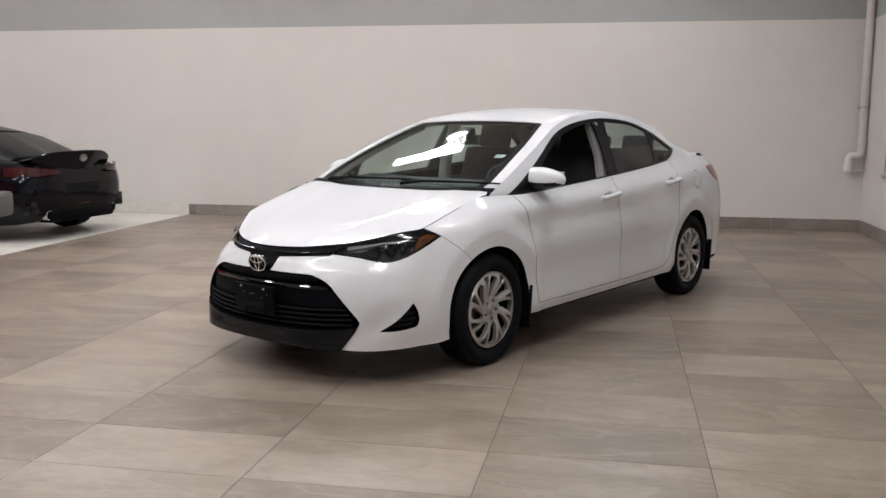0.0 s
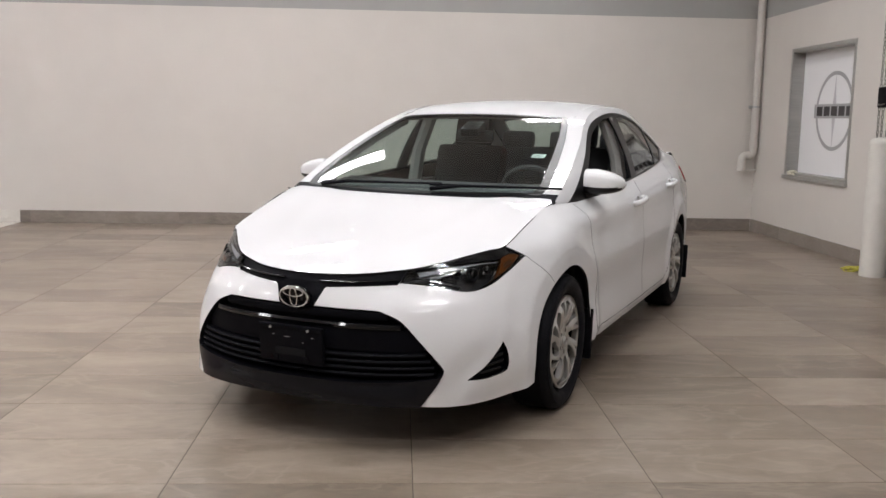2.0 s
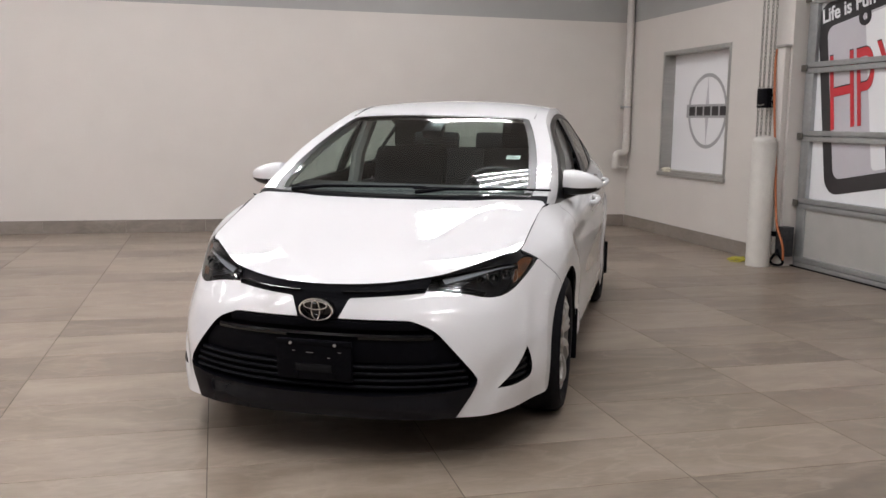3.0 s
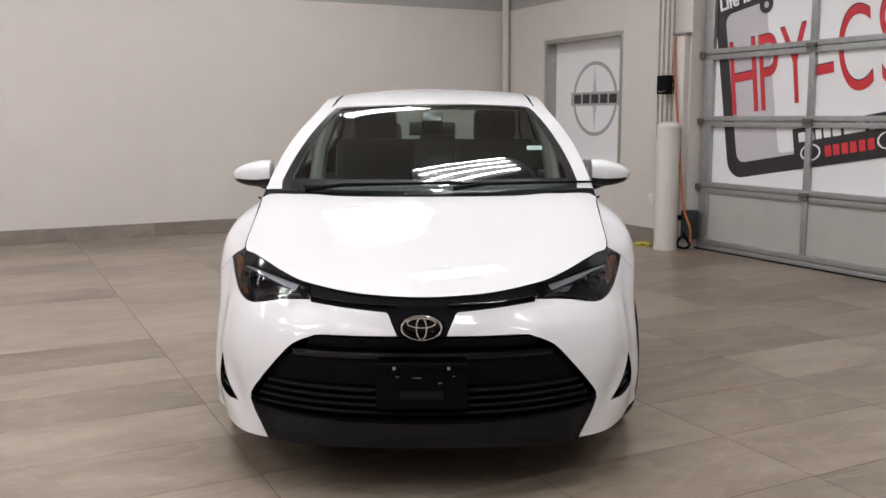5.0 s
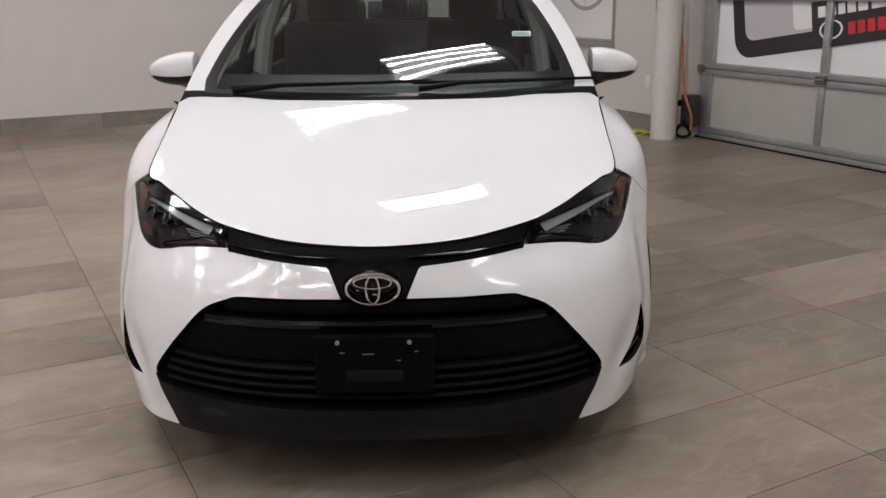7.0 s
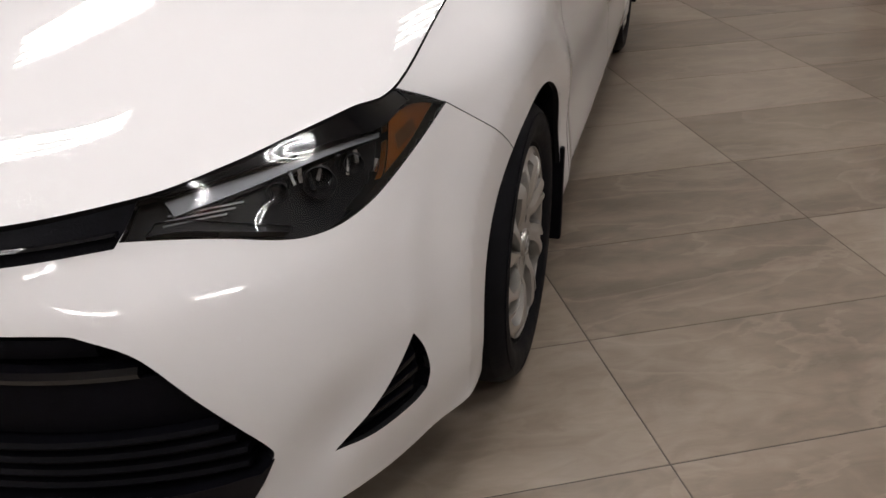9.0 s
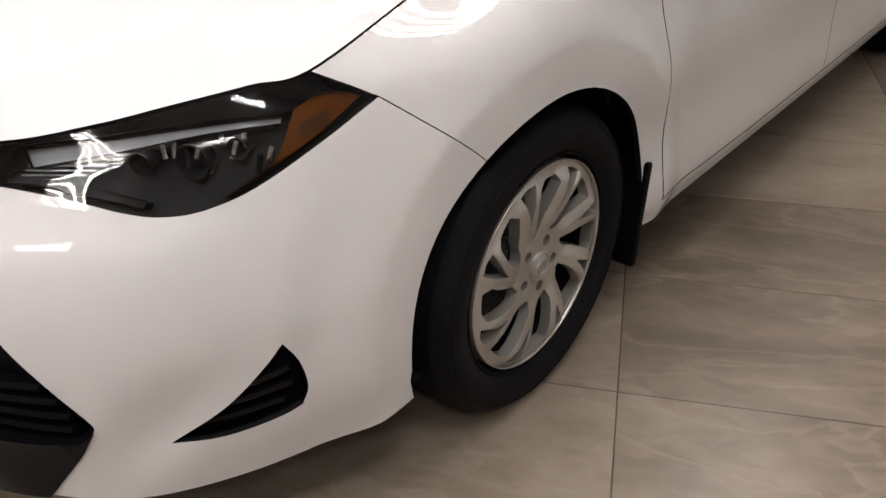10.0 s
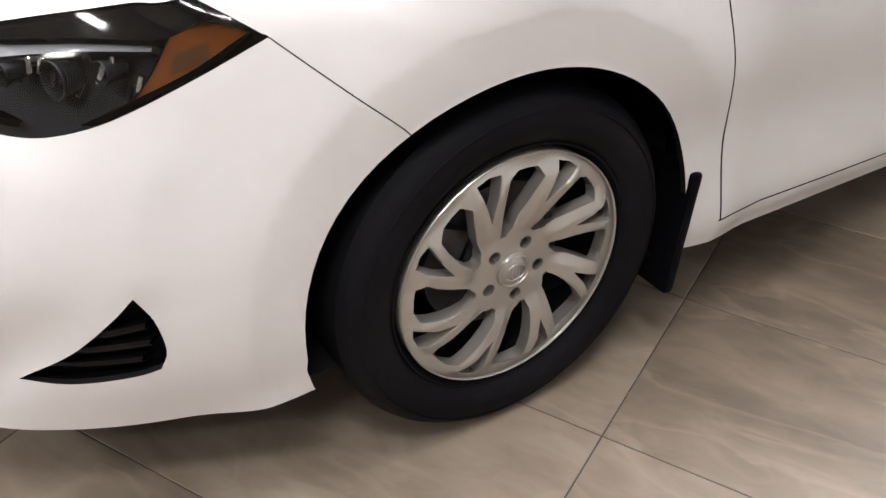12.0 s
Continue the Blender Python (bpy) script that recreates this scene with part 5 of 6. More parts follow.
board_c = Matrix.Translation((.075, .722, -.1348))
bm = bmesh.new()
ring_poly(bm, .375, .415, 0, .002)
part("badge_ring", bm, M_SIGN_SILVER, window, "grey printed ring", smooth=False, matrix=board_c)
bm = bmesh.new()
star = []
for i in range(40):
    t = math.pi / 2 + 2 * math.pi * i / 40
    c, q = math.cos(t), math.sin(t)
    star.append((.05 * math.copysign(abs(c) ** 3, c) + .012 * c, .385 * math.copysign(abs(q) ** 3, q)))
flat_poly(bm, star, 0, .0012)
part("badge_star", bm, M_SIGN_GREY, window, "pale four-point star", smooth=False, matrix=board_c)
bm = bmesh.new()
box(bm, -.45, .45, -.075, .075, .002, .004)
part("badge_band", bm, M_SIGN_SILVER, window, "grey printed band", smooth=False, matrix=board_c)
bm = bmesh.new()
for i in range(5):
    x = -.39 + .165 * i
    box(bm, x + .005, x + .135, -.05, .05, .004, .0055)
part("badge_bars", bm, M_SIGN_BLACK, window, "dark plain bars", smooth=False, matrix=board_c)
# rag left on the sill
bm = bmesh.new()
random.seed(4)
bmesh.ops.create_icosphere(bm, subdivisions=3, radius=1)
for v in bm.verts:
    k = 1 + .45 * noise.noise(v.co * 2.3) + .2 * noise.noise(v.co * 6)
    v.co = Vector((v.co.x * .13 * k, v.co.y * .05 * k, max(v.co.z * .035 * k, -.02)))
rag = tagged(part("rag", bm, M_RAG, None, matrix=ROOM @ pose(.02, -1.08, .784, 0, 0, 80)), "crumpled cream rag on the window sill", "rag")

# ---- overhead door with its banner ----
door = tagged(empty("door_1", east(-DOOR_Y0, 0, .12)), "closed sectional overhead door with galvanised rails", "door", kind="structure")
DW = DOOR_Y0 - DOOR_Y1
Z_RAILS = (.055, .606, 1.230, 1.850, 2.470, 3.090)
for i, z in enumerate(Z_RAILS):
    bm = bmesh.new()
    box(bm, .04, DW, z - .05, z - .003, -.045, 0, .004)
    box(bm, .04, DW, z + .003, z + .05, -.045, .004, .004)
    part("rail", bm, M_GALV, door, "galvanised rail")
for h in (.035, 1.275, 2.52, 3.76, DW - .06):
    for z0, z1 in zip(Z_RAILS, Z_RAILS[1:]):
        bm = bmesh.new()
        w = .06 if h < .1 else .029
        box(bm, h, h + 2 * w, z0 + .05, z1 - .05, -.045, -.004, .003)
        part("stile", bm, M_GALV, door)
    if h > .1:
        for z in Z_RAILS[1:]:
            bm = bmesh.new()
            box(bm, h - .02, h + .08, z - .035, z - .012, .004, .022, .004)
            box(bm, h - .02, h + .08, z + .006, z + .03, .004, .022, .004)
            cyl(bm, (h - .01, z - .003, .018), (h + .07, z - .003, .018), .012, n=10)
            part("hinge", bm, M_CHAIN, door)
    else:
        for z in Z_RAILS[1:]:
            bm = bmesh.new()
            box(bm, -.02, .07, z - .03, z + .03, .004, .02, .004)
            cyl(bm, (-.10, z, .0), (.0, z, .0), .014, n=10)
            cyl(bm, (-.11, z, .0), (-.085, z, .0), .026, n=14)
            part("roller", bm, M_CHAIN, door)
bm = bmesh.new()
box(bm, .10, DW - .06, .10, .556, -.035, -.022)
part("bottom_panel", bm, M_PANEL, door, "grey bottom panel", smooth=False)
bm = bmesh.new()
box(bm, .0, DW, -.004, .012, -.04, .01, .003)
part("bottom_seal", bm, M_BLACK, door, "black rubber seal")
bm = bmesh.new()
box(bm, -.12, -.05, 0, DOOR_TOP, -.03, .0, .003)
box(bm, -.055, -.045, 0, DOOR_TOP, -.03, .06, .002)
box(bm, -.12, -.11, 0, DOOR_TOP, -.03, .06, .002)
part("track", bm, M_STEEL, door, "dark steel track")
bm = bmesh.new()
box(bm, -.04, -.005, 0, DOOR_TOP, -.05, -.02, .002)
part("side_seal", bm, M_BLACK, door)

sign = tagged(empty("banner", east(3.47, 0, .165)), "white banner with slanting black frame and red letters behind door", "banner")
bm = bmesh.new()
box(bm, .05, DW - .1, .56, DOOR_TOP - .05, -.02, 0)
part("sheet", bm, M_SIGN, sign, smooth=False)


def rounded(x0, x1, y0, y1, r, n=8):
    out = []
    for cx, cy, a in ((x1 - r, y1 - r, 0), (x0 + r, y1 - r, 90), (x0 + r, y0 + r, 180), (x1 - r, y0 + r, 270)):
        out += [(cx + r * math.cos(radians(a + 90 * k / n)), cy + r * math.sin(radians(a + 90 * k / n))) for k in range(n + 1)]
    return out


tilt = Matrix.Translation((.335, .695, 0)) @ Matrix.Rotation(radians(9.3), 4, "Z")
bm = bmesh.new()
flat_poly(bm, rounded(0, 3.4, 0, 1.72, .17), 0, .002)
part("plate_frame", bm, M_SIGN_BLACK, sign, "black printed frame", smooth=False, matrix=tilt)
bm = bmesh.new()
flat_poly(bm, rounded(.125, 3.27, .135, 1.50, .09), .002, .004)
part("plate_field", bm, M_SIGN_GREY, sign, "pale violet field", smooth=False, matrix=tilt)
bm = bmesh.new()
flat_poly(bm, rounded(.62, 3.24, .16, 1.48, .05), .004, .0052)
part("plate_light", bm, M_SIGN, sign, smooth=False, matrix=tilt)


def lettering(text, size, material, parent, matrix, label, squeeze=1.0, bold=0.0):
    cu = bpy.data.curves.new("lettering", "FONT")
    cu.body, cu.size, cu.extrude, cu.offset = text, size, .001, bold
    tmp = bpy.data.objects.new("tmp_text", cu)
    scene.collection.objects.link(tmp)
    me = bpy.data.meshes.new_from_object(tmp.evaluated_get(bpy.context.evaluated_depsgraph_get()))
    bpy.data.objects.remove(tmp)
    me.materials.clear()
    me.materials.append(material)
    ob = new("lettering", me)
    ob.parent = parent
    ob.matrix_basis = matrix @ Matrix.Diagonal((squeeze, 1, 1, 1))
    return tagged(ob, label)


for ch, h, z, sq in (("H", 3.79, 1.275, .56), ("P", 4.145, 1.315, .52), ("Y", 4.425, 1.365, .50), ("-", 4.755, 1.43, .75), ("C", 4.985, 1.455, .52), ("S", 5.37, 1.51, .52)):
    lettering(ch, .98, M_SIGN_BLACK, sign, Matrix.Translation((h - 3.47 - .005, z + .011, .0062)) @ Matrix.Rotation(radians(7), 4, "Z"), "black letter shadow", sq, -.006)
    lettering(ch, .98, M_SIGN_RED, sign, Matrix.Translation((h - 3.47, z, .0085)) @ Matrix.Rotation(radians(7), 4, "Z"), "red letter " + ch, sq, -.006)
lettering("Life is Fun", .17, M_SIGN, sign, tilt @ Matrix.Translation((.06, 1.555, .0045)), "white slogan lettering", 1.0, .004)
bm = bmesh.new()
ring_poly(bm, .03, .075, .002, .008, 32)
part("plate_hole", bm, M_SIGN_BLACK, sign, smooth=False, matrix=tilt @ Matrix.Translation((.62, 1.47, .004)))
bm = bmesh.new()
box(bm, .80, 3.1, .0, .345, .009, .011)
part("name_panel", bm, M_SIGN_BLACK, sign, "black name panel", smooth=False, matrix=tilt)
for x0, w in ((.86, .07), (.95, .07), (1.04, .06), (1.12, .07), (1.21, .08), (1.32, .2), (1.56, .2)):
    bm = bmesh.new()
    box(bm, x0, x0 + w, .225, .305, .011, .0125)
    part("name_bar", bm, M_SIGN, sign, "white plain bars", smooth=False, matrix=tilt)
for i in range(6):
    bm = bmesh.new()
    box(bm, 1.12 + .082 * i, 1.12 + .082 * i + .062, .07, .16, .011, .0125)
    part("name_bar", bm, M_SIGN_RED, sign, "red plain bars", smooth=False, matrix=tilt)
for x in (.97, 1.72):
    bm = bmesh.new()
    ring_poly(bm, .088, .105, .011, .0125, 40, .68)
    part("name_oval", bm, M_SIGN, sign, "white oval", smooth=False, matrix=tilt @ Matrix.Translation((x, .125, 0)))

# ---- things beside the door ----
bollard = tagged(empty("bollard", ROOM @ pose(-.19, -3.36, 0)), "cream plastic-sleeved round bollard beside the door", "bollard")
bm = bmesh.new()
revolve(bm, [(.112, 0), (.113, .01), (.110, .03), (.110, 1.17), (.106, 1.195), (.085, 1.215), (.045, 1.226), (.0005, 1.229)], 40, axis="Z")
part("sleeve", bm, M_BOLLARD, bollard)
bm = bmesh.new()
revolve(bm, [(.1135, 1.150), (.1140, 1.160), (.1135, 1.170)], 40, axis="Z")
part("cap_seam", bm, M_BOLLARD, bollard)

post = tagged(empty("guard_post", ROOM @ pose(-.005, -3.33, 0)), "painted steel channel with a flat top plate on the wall", "post")
bm = bmesh.new()
box(bm, -.055, 0, -.07, .07, .12, 2.045, .004)
part("channel", bm, M_WALL, post)
bm = bmesh.new()
box(bm, -.075, 0, -.10, .10, 2.045, 2.065, .004)
part("top_plate", bm, M_FRAME, post)
bm = bmesh.new()
box(bm, -.06, 0, -.075, .075, .28, .33, .004)
part("black_band", bm, M_BLACK, post)


def chain(name, x, y, z0, z1, label):
    bm = bmesh.new()
    n = int((z1 - z0) / .034)
    for i in range(n):
        z = z0 + .034 * i
        pts = []
        for t in np.linspace(0, 2 * math.pi, 11)[:-1]:
            u, w = .010 * math.cos(t), .023 * math.sin(t)
            pts.append((u, 0, z + w) if i % 2 else (0, u, z + w))
        tube(bm, pts, .0034, 5, True)
    return tagged(part(name, bm, M_CHAIN, None, label, matrix=ROOM @ pose(x, y, 0)), label, "chain", "hoist chains")


for x, y in ((-.11, -3.10), (-.11, -3.165), (-.08, -3.20), (-.08, -3.265)):
    chain("hoist_chain", x, y, 1.10, CEIL - .02, "steel hoist chain hanging beside the door")
keeper = tagged(empty("chain_keeper", ROOM @ pose(-.095, -3.185, 1.49)), "black chain keeper box", "chain keeper")
bm = bmesh.new()
box(bm, -.04, .05, -.085, .085, 0, .18, .008)
part("case", bm, M_BLACK, keeper)
bm = bmesh.new()
tube(bm, [(-.045, -.05, .03), (-.06, 0, .02), (-.045, .05, .03)], .006, 6)
part("hook", bm, M_CHAIN, keeper)

bm = bmesh.new()
tube(bm, spline([(-.06, -3.275, 2.03), (-.075, -3.28, 1.9), (-.09, -3.33, 1.5), (-.10, -3.41, 1.03), (-.105, -3.47, .62), (-.11, -3.52, .40), (-.08, -3.58, .22), (-.05, -3.56, .08)], 8), .011, 8)
tagged(part("air_hose", bm, M_ORANGE, None, matrix=ROOM.copy()), "orange air hose hanging beside the door track", "hose")
opener = tagged(empty("door_latch", ROOM @ pose(.03, -3.46, 0)), "dark steel latch and coiled cable at the door track's foot", "latch")
bm = bmesh.new()
box(bm, -.07, .05, -.06, .06, .10, .38, .012)
part("latch_case", bm, M_STEEL, opener)
bm = bmesh.new()
tube(bm, [(-.08 + .03 * math.sin(t * 2), .07 * math.cos(t), .085 + .07 * math.sin(t)) for t in np.linspace(0, 2 * math.pi, 25)[:-1]], .012, 8, True)
part("cable_coil", bm, M_BLACK, opener)
bm = bmesh.new()
random.seed(9)
pts = []
for i in range(46):
    t = i * .75
    r = .05 + .035 * math.sin(i * 1.3)
    pts.append((r * math.cos(t) * 1.4, r * math.sin(t), .008 + .028 * (i % 5) / 5 + .01 * math.sin(i)))
tube(bm, spline(pts, 3), .007, 6)
tagged(part("cord_bundle", bm, M_CORD, None, matrix=ROOM @ pose(-.22, -3.08, 0)), "tangled yellow cord lying by the bollard", "cord")
outlet = tagged(empty("wall_outlet", east(2.905, .445, 0)), "white wall outlet plate above the baseboard", "outlet")
bm = bmesh.new()
box(bm, -.036, .036, -.058, .058, .0, .006, .002)
part("plate", bm, M_PLASTIC, outlet)
for y in (-.02, .02):
    bm = bmesh.new()
    box(bm, -.016, .016, y - .013, y + .013, .006, .009, .001)
    part("socket", bm, M_PLASTIC, outlet)


# ---- vehicles at the far side ----
def loft_body(name, stations, material, parent, n=20, label=""):
    """A body from half sections: rows of (x along, then (half width, z) points)."""
    bm = bmesh.new()
    rows = []
    for x, sec in stations:
        half = spline(sec, 5)
        pts = [(x, w, z) for w, z in half] + [(x, -w, z) for w, z in half[::-1]]
        rows.append([bm.verts.new(p) for p in pts])
    for A, B in zip(rows, rows[1:]):
        for i in range(len(A)):
            bm.faces.new((A[i], A[(i + 1) % len(A)], B[(i + 1) % len(A)], B[i]))
    bm.faces.new(rows[0])
    bm.faces.new(rows[-1])
    return part(name, bm, material, parent, label)


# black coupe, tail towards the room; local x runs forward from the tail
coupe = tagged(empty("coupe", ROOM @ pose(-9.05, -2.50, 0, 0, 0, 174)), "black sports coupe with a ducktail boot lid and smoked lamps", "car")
loft_body("body", [(-.01, [(.30, .40), (.42, .48), (.42, .64), (.30, .72), (.0, .74)]),
                   (0.03, [(.52, .28), (.66, .42), (.66, .66), (.52, .79), (.0, .82)]),
                   (0.12, [(.68, .22), (.82, .38), (.82, .66), (.66, .82), (.0, .86)]),
                   (0.28, [(.75, .19), (.90, .38), (.91, .68), (.75, .85), (.0, .89)]),
                   (0.48, [(.78, .18), (.94, .38), (.95, .68), (.81, .87), (.0, .91)]),
                   (0.9, [(.80, .18), (.93, .36), (.95, .66), (.84, .86), (.0, .96)]),
                   (1.6, [(.80, .16), (.90, .32), (.90, .62), (.80, .84), (.0, .94)]),
                   (2.6, [(.80, .16), (.89, .32), (.89, .60), (.80, .80), (.0, .88)]),
                   (3.4, [(.80, .16), (.92, .34), (.92, .62), (.78, .76), (.0, .80)]),
                   (4.1, [(.70, .18), (.86, .32), (.82, .50), (.64, .60), (.0, .64)]),
                   (4.38, [(.50, .26), (.62, .34), (.60, .44), (.48, .50), (.0, .52)])], M_CARBLACK, coupe)
loft_body("cabin_glass", [(.42, [(.66, .86), (.60, .90), (.45, .92), (.0, .93)]), (.95, [(.72, .86), (.62, 1.06), (.45, 1.14), (.0, 1.16)]), (1.55, [(.74, .84), (.62, 1.18), (.42, 1.25), (.0, 1.27)]),
                          (2.1, [(.74, .84), (.62, 1.16), (.42, 1.23), (.0, 1.26)]), (2.75, [(.72, .80), (.60, .95), (.42, 1.0), (.0, 1.02)]), (3.1, [(.66, .76), (.55, .80), (.4, .83), (.0, .84)])], M_TRIM, coupe)
loft_body("roof_panel", [(1.1, [(.56, 1.13), (.45, 1.17), (.3, 1.19), (.0, 1.205)]), (1.55, [(.56, 1.225), (.45, 1.255), (.3, 1.275), (.0, 1.285)]), (2.1, [(.56, 1.21), (.45, 1.24), (.3, 1.258), (.0, 1.272)])], M_CARBLACK, coupe)
bm = bmesh.new()
rows = []
for y in np.linspace(-.66, .66, 21):
    u = (y / .66) ** 2
    lift = .025 * (1 - u) - .06 * u ** 3
    rows.append([bm.verts.new((x + .17 * u, y, z + lift)) for x, z in ((.36, .885), (.10, .935), (-.03, .965), (-.045, .955), (-.012, .86), (.0, .76))])
for A, B in zip(rows, rows[1:]):
    for i in range(5):
        bm.faces.new((A[i], A[i + 1], B[i + 1], B[i]))
part("ducktail", bm, M_CARBLACK, coupe)
for y in (-1, 1):
    bm = bmesh.new()
    pts = [(-.02 + .30 * t ** 2.2, y * (.40 + .52 * t), .76 + .015 * t) for t in np.linspace(0, 1, 10)]
    rows = [[bm.verts.new((x - .012, q, z + dz * (.016 + .036 * min(1, 1.6 * i / 9)))) for dz in (-1, 0, 1)] for i, (x, q, z) in enumerate(pts)]
    for A, B in zip(rows, rows[1:]):
        for i in range(2):
            bm.faces.new((A[i], A[i + 1], B[i + 1], B[i]))
    part("tail_lamp", bm, M_REDDARK, coupe, "smoked red tail lamp")
    bm = bmesh.new()
    revolve(bm, [(.052, .10), (.054, -.045), (.046, -.05), (.044, .05)], 28, axis="X", m=Matrix.Translation((.06, y * .55, .285)))
    part("exhaust_tip", bm, M_CHROME, coupe, "chrome exhaust tip")
    bm = bmesh.new()
    box(bm, .05, .16, y * .72 - .08, y * .72 + .08, .30, .46, .02)
    part("bumper_vent", bm, M_GLOSS, coupe)
bm = bmesh.new()
box(bm, -.010, .06, -.30, .30, .50, .64, .015)
part("plate_recess", bm, M_BLACK, coupe)
bm = bmesh.new()
box(bm, .0, .20, -.55, .55, .20, .34, .03)
part("diffuser", bm, M_BLACK, coupe)
bm = bmesh.new()
box(bm, -.006, .01, -.10, .10, .375, .395, .004)
part("fog_reflector", bm, M_REDDARK, coupe)
bm = bmesh.new()
oval_m2 = Matrix.Translation((-.030, 0, .905)) @ Matrix.Rotation(radians(90), 4, "Z")
oval(bm, .052, .034, 0, .004)
oval(bm, .020, .030, 0, .003)
part("rear_badge", bm, M_CHROME, coupe, matrix=oval_m2)
for x in (.86, 3.34):
    for y in (-1, 1):
        w = tagged(empty("wheel"), "")
        w.parent = coupe
        w.matrix_basis = pose(x, y * .80, .335)
        bm = bmesh.new()
        revolve(bm, [(.23, .12), (.25, .135), (.30, .135), (.335, .11), (.338, 0), (.335, -.11), (.30, -.135), (.24, -.13)], 48, axis="X", m=Matrix.Rotation(radians(90), 4, "Z"))
        part("tyre", bm, M_RUBBER, w)
        bm = bmesh.new()
        revolve(bm, [(.235, .10), (.22, .06), (.06, .09), (.0005, .09)], 36, axis="X", m=Matrix.Rotation(radians(90 * y), 4, "Z"))
        part("rim", bm, M_STEEL, w)

# red pickup, of which only the tail's corner shows
pickup = tagged(empty("pickup", ROOM @ pose(-8.45, -5.72, 0, 0, 0, 180)), "red pickup truck with a silver rear bumper", "car")
loft_body("bed", [(.0, [(.80, .62), (.93, .66), (.95, .85), (.93, 1.10), (.88, 1.13), (.0, 1.13)]), (.06, [(.84, .56), (.96, .62), (.97, .85), (.95, 1.13), (.90, 1.16), (.0, 1.16)]),
                  (2.0, [(.84, .50), (.96, .56), (.97, .85), (.95, 1.13), (.90, 1.16), (.0, 1.16)]), (2.05, [(.84, .50), (.96, .56), (.97, .85), (.95, 1.12), (.90, 1.15), (.0, 1.15)])], M_CARRED, pickup)
loft_body("cab", [(2.07, [(.84, .45), (.96, .50), (.97, .90), (.93, 1.15), (.72, 1.70), (.0, 1.76)]), (3.6, [(.84, .45), (.96, .50), (.97, .90), (.93, 1.15), (.70, 1.66), (.0, 1.72)]), (4.3, [(.84, .45), (.96, .50), (.97, .90), (.93, 1.05), (.88, 1.10), (.0, 1.12)]),
                  (4.5, [(.80, .45), (.92, .50), (.92, .80), (.90, .98), (.80, 1.0), (.0, 1.02)])], M_CARRED, pickup)
bm = bmesh.new()
rows = []
for y in np.linspace(-.97, .97, 21):
    x0 = -.19 + .06 * abs(y / .97) ** 6
    rows.append([bm.verts.new((x, y, z)) for x, z in ((x0 + .18, .49), (x0 + .02, .49), (x0, .52), (x0, .675), (x0 + .02, .70), (x0 + .18, .70))])
for A, B in zip(rows, rows[1:]):
    for i in range(6):
        bm.faces.new((A[i], A[(i + 1) % 6], B[(i + 1) % 6], B[i]))
bm.faces.new(rows[0])
bm.faces.new(rows[-1])
part("rear_bumper", bm, M_CARSILVER, pickup, "silver rear bumper")
for y in (-.90, .90):
    bm = bmesh.new()
    box(bm, -.015, .10, y - .055, y + .055, .72, 1.08, .015)
    part("tail_lamp", bm, M_REDLENS, pickup)
for x in (1.15, 3.9):
    for y in (-1, 1):
        w = tagged(empty("wheel"), "")
        w.parent = pickup
        w.matrix_basis = pose(x, y * .83, .38)
        bm = bmesh.new()
        revolve(bm, [(.22, .10), (.25, .13), (.34, .13), (.378, .10), (.38, 0), (.378, -.10), (.34, -.13), (.22, -.12)], 48, axis="X", m=Matrix.Rotation(radians(90), 4, "Z"))
        part("tyre", bm, M_RUBBER, w)
        bm = bmesh.new()
        revolve(bm, [(.225, .09), (.20, .05), (.06, .08), (.0005, .08)], 36, axis="X", m=Matrix.Rotation(radians(90 * y), 4, "Z"))
        part("rim", bm, M_ALLOY, w)


# ---- tiles: baseboards and floor ----
def slab_mesh(name, w, d, h, c=.0009):
    """A tile with a small chamfer, its corner at the origin."""
    v = [(0, 0, -h), (w, 0, -h), (w, d, -h), (0, d, -h), (0, 0, -c), (w, 0, -c), (w, d, -c), (0, d, -c), (c, c, 0), (w - c, c, 0), (w - c, d - c, 0), (c, d - c, 0)]
    f = [(8, 9, 10, 11)] + [(a, (a + 1) % 4, 4 + (a + 1) % 4, 4 + a) for a in range(4)] + [(4 + a, 4 + (a + 1) % 4, 8 + (a + 1) % 4, 8 + a) for a in range(4)]
    me = bpy.data.meshes.new(name)
    me.from_pydata(v, [], f)
    me.update()
    return me


TW, TD, GAP = .8865, .4655, .0032
TX0, TY0 = -3.466, -7.090
WEST = -8.975                                 # where the cream tiles of the next bay begin
base_n = tagged(empty("baseboard_north", ROOM.copy()), "taupe tile baseboard along the back wall", "baseboard", kind="structure")
base_e = tagged(empty("baseboard_east", ROOM.copy()), "taupe tile baseboard along the wall by the door", "baseboard", kind="structure")


def skirting(parent, material, x0, x1, on_north=True):
    w = abs(x1 - x0) - .002
    me = slab_mesh("base_tile", w, .148, .011)
    me.materials.append(material)
    ob = new("base_tile", me)
    ob.parent = parent
    if on_north:
        ob.matrix_basis = Matrix.Translation((x0, -.011, .001)) @ Matrix.Rotation(radians(90), 4, "X")
    else:
        ob.matrix_basis = Matrix.Translation((-.011, x1, .001)) @ Matrix(((0, 0, -1, 0), (-1, 0, 0, 0), (0, 1, 0, 0), (0, 0, 0, 1)))


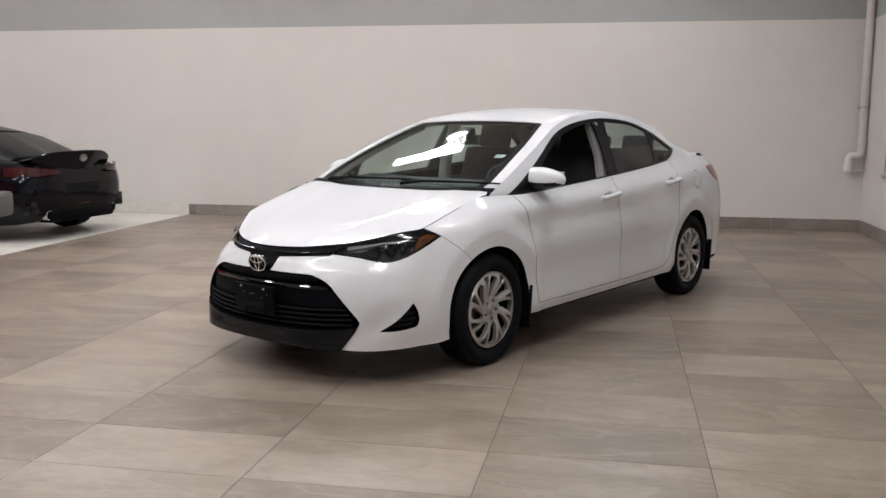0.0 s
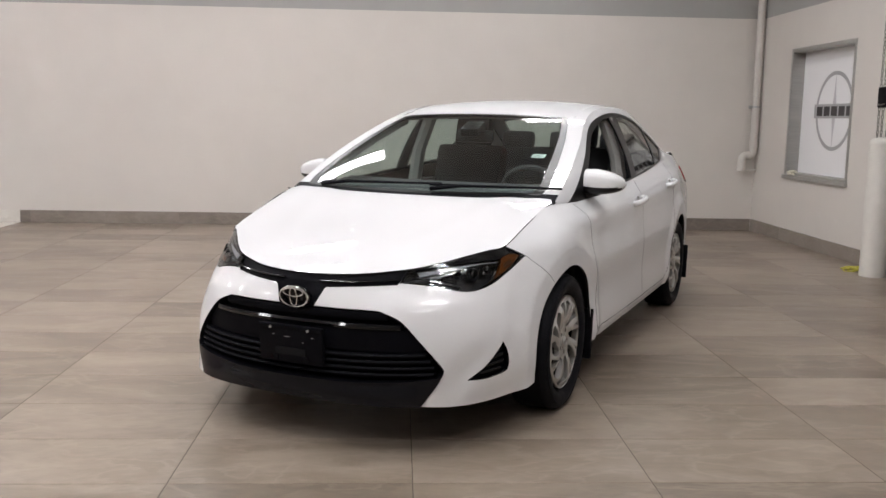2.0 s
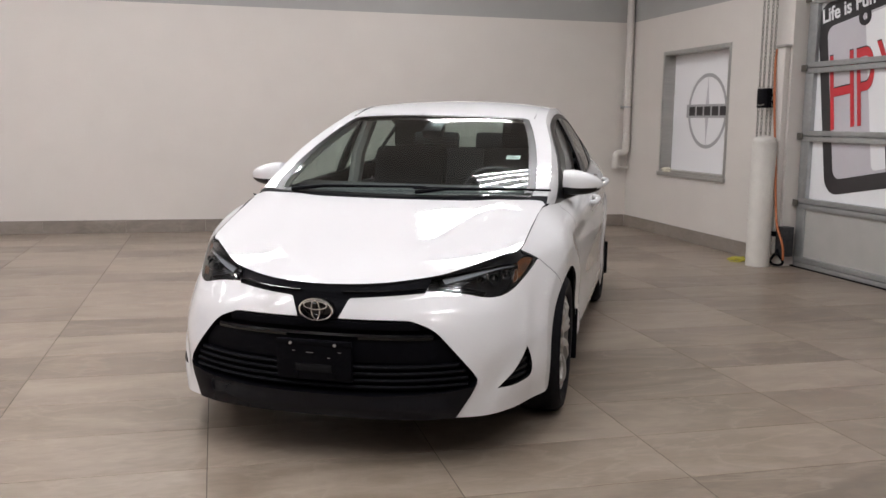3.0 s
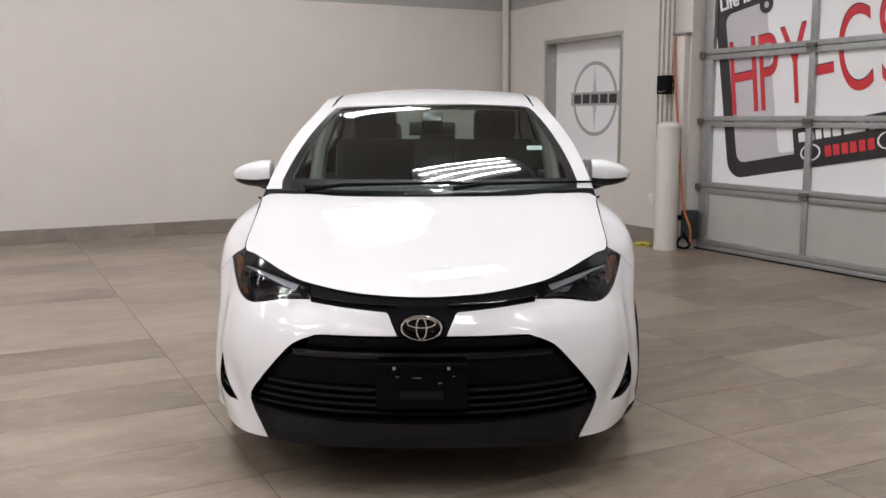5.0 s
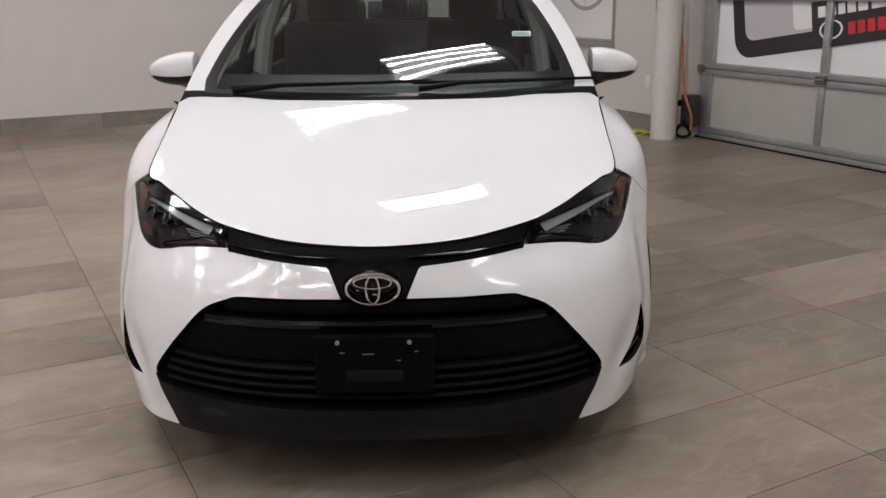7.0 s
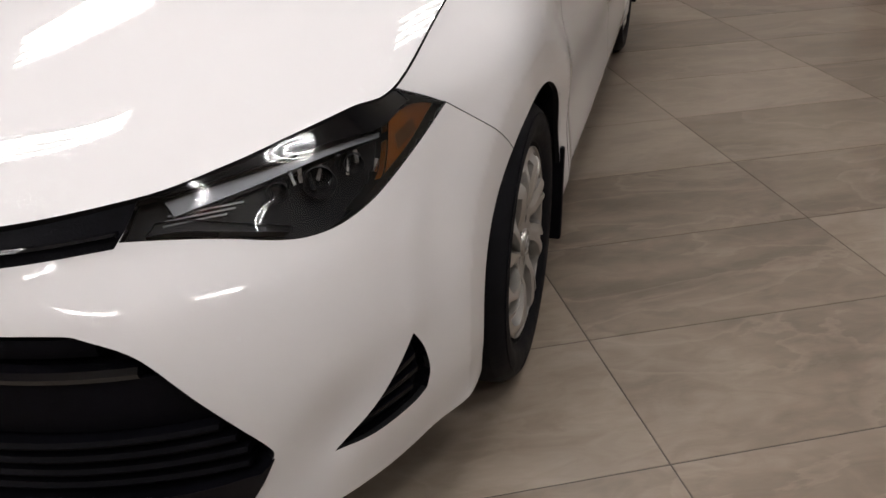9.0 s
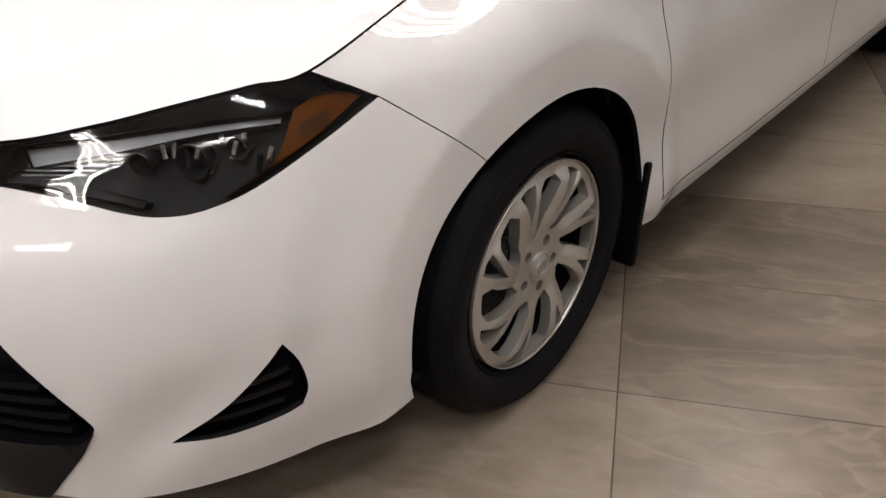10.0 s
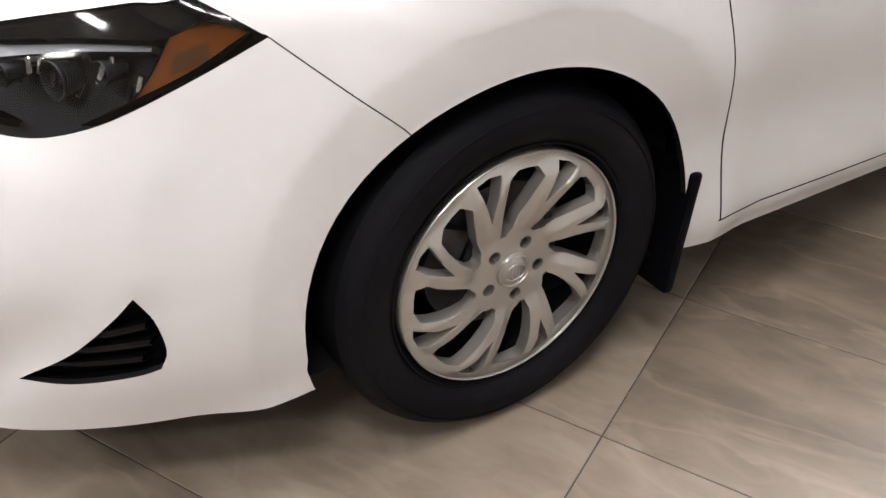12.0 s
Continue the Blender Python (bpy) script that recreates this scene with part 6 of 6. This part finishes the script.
edges = [WEST] + [x for x in (-5.31 + .8865 * k for k in range(-6, 8)) if WEST + .1 < x < -.1] + [-.012]
for a, b in zip(edges, edges[1:]):
    skirting(base_n, M_BASE, a, b)
k = WEST
while k > -14.9:
    skirting(base_n, M_BASE_WHITE, max(k - .93, -15), k)
    k -= .93
edges = [-3.24, -2.66, -1.77, -.885, -.012]
for a, b in zip(edges, edges[1:]):
    skirting(base_e, M_BASE, a, b, False)

tiles = tagged(empty("tile_floor", ROOM.copy()), "stone-veined taupe porcelain floor tiles in a plain grid", "floor", kind="structure")
full = slab_mesh("tile", TW - GAP, TD - GAP, .010)
full.materials.append(M_TILE)
far_v, far_f = [], []
cols = range(math.floor((WEST - TX0) / TW), math.ceil((.31 - TX0) / TW))
for i in cols:
    x0, x1 = TX0 + TW * i, TX0 + TW * (i + 1)
    x0, x1 = max(x0, WEST), min(x1, .30)
    if x1 - x0 < .05:
        continue
    for j in range(-22, 16):
        y0 = TY0 + TD * j
        y1 = min(y0 + TD, -.012)
        if y1 - y0 < .02:
            continue
        near = -9.6 < y0 < -3.0 and x0 > -8.0
        whole = abs((x1 - x0) - TW) < 1e-6 and abs((y1 - y0) - TD) < 1e-6
        if near and whole:
            ob = new("tile", full)
            ob.parent = tiles
            ob.matrix_basis = Matrix.Translation((x0 + GAP / 2, y0 + GAP / 2, 0))
        elif not (x0 >= -.02 and y0 > DOOR_Y0):
            b = len(far_v)
            g = GAP / 2
            for c, z in ((0, -.010), (0, -.001), (.001, 0)):
                far_v += [(x0 + g + c, y0 + g + c, z), (x1 - g - c, y0 + g + c, z), (x1 - g - c, y1 - g - c, z), (x0 + g + c, y1 - g - c, z)]
            far_f += [(b + 8, b + 9, b + 10, b + 11)]
            for lv in (0, 4):
                far_f += [(b + lv + a, b + lv + (a + 1) % 4, b + lv + 4 + (a + 1) % 4, b + lv + 4 + a) for a in range(4)]
tagged(mesh_ob("far_tiles", far_v, far_f, M_TILE_FAR, None, smooth=False, matrix=ROOM.copy()), "outer rows of taupe porcelain floor tiles", "floor tiles", kind="stuff")
wv, wf = [], []
for i in range(11):
    for j in range(29):
        x1, y1 = WEST - .005 - .6 * i, -.012 - .6 * j
        x0, y0 = max(x1 - .598, -15), max(y1 - .598, -17)
        if x1 - x0 < .05:
            continue
        b = len(wv)
        for c, z in ((0, -.010), (0, -.001), (.001, 0)):
            wv += [(x0 + c, y0 + c, z), (x1 - c, y0 + c, z), (x1 - c, y1 - c, z), (x0 + c, y1 - c, z)]
        wf += [(b + 8, b + 9, b + 10, b + 11)]
        for lv in (0, 4):
            wf += [(b + lv + a, b + lv + (a + 1) % 4, b + lv + 4 + (a + 1) % 4, b + lv + 4 + a) for a in range(4)]
tagged(mesh_ob("cream_tiles", wv, wf, M_TILE_WHITE, None, smooth=False, matrix=ROOM.copy()), "cream porcelain floor tiles of the next bay", "floor tiles", kind="stuff")
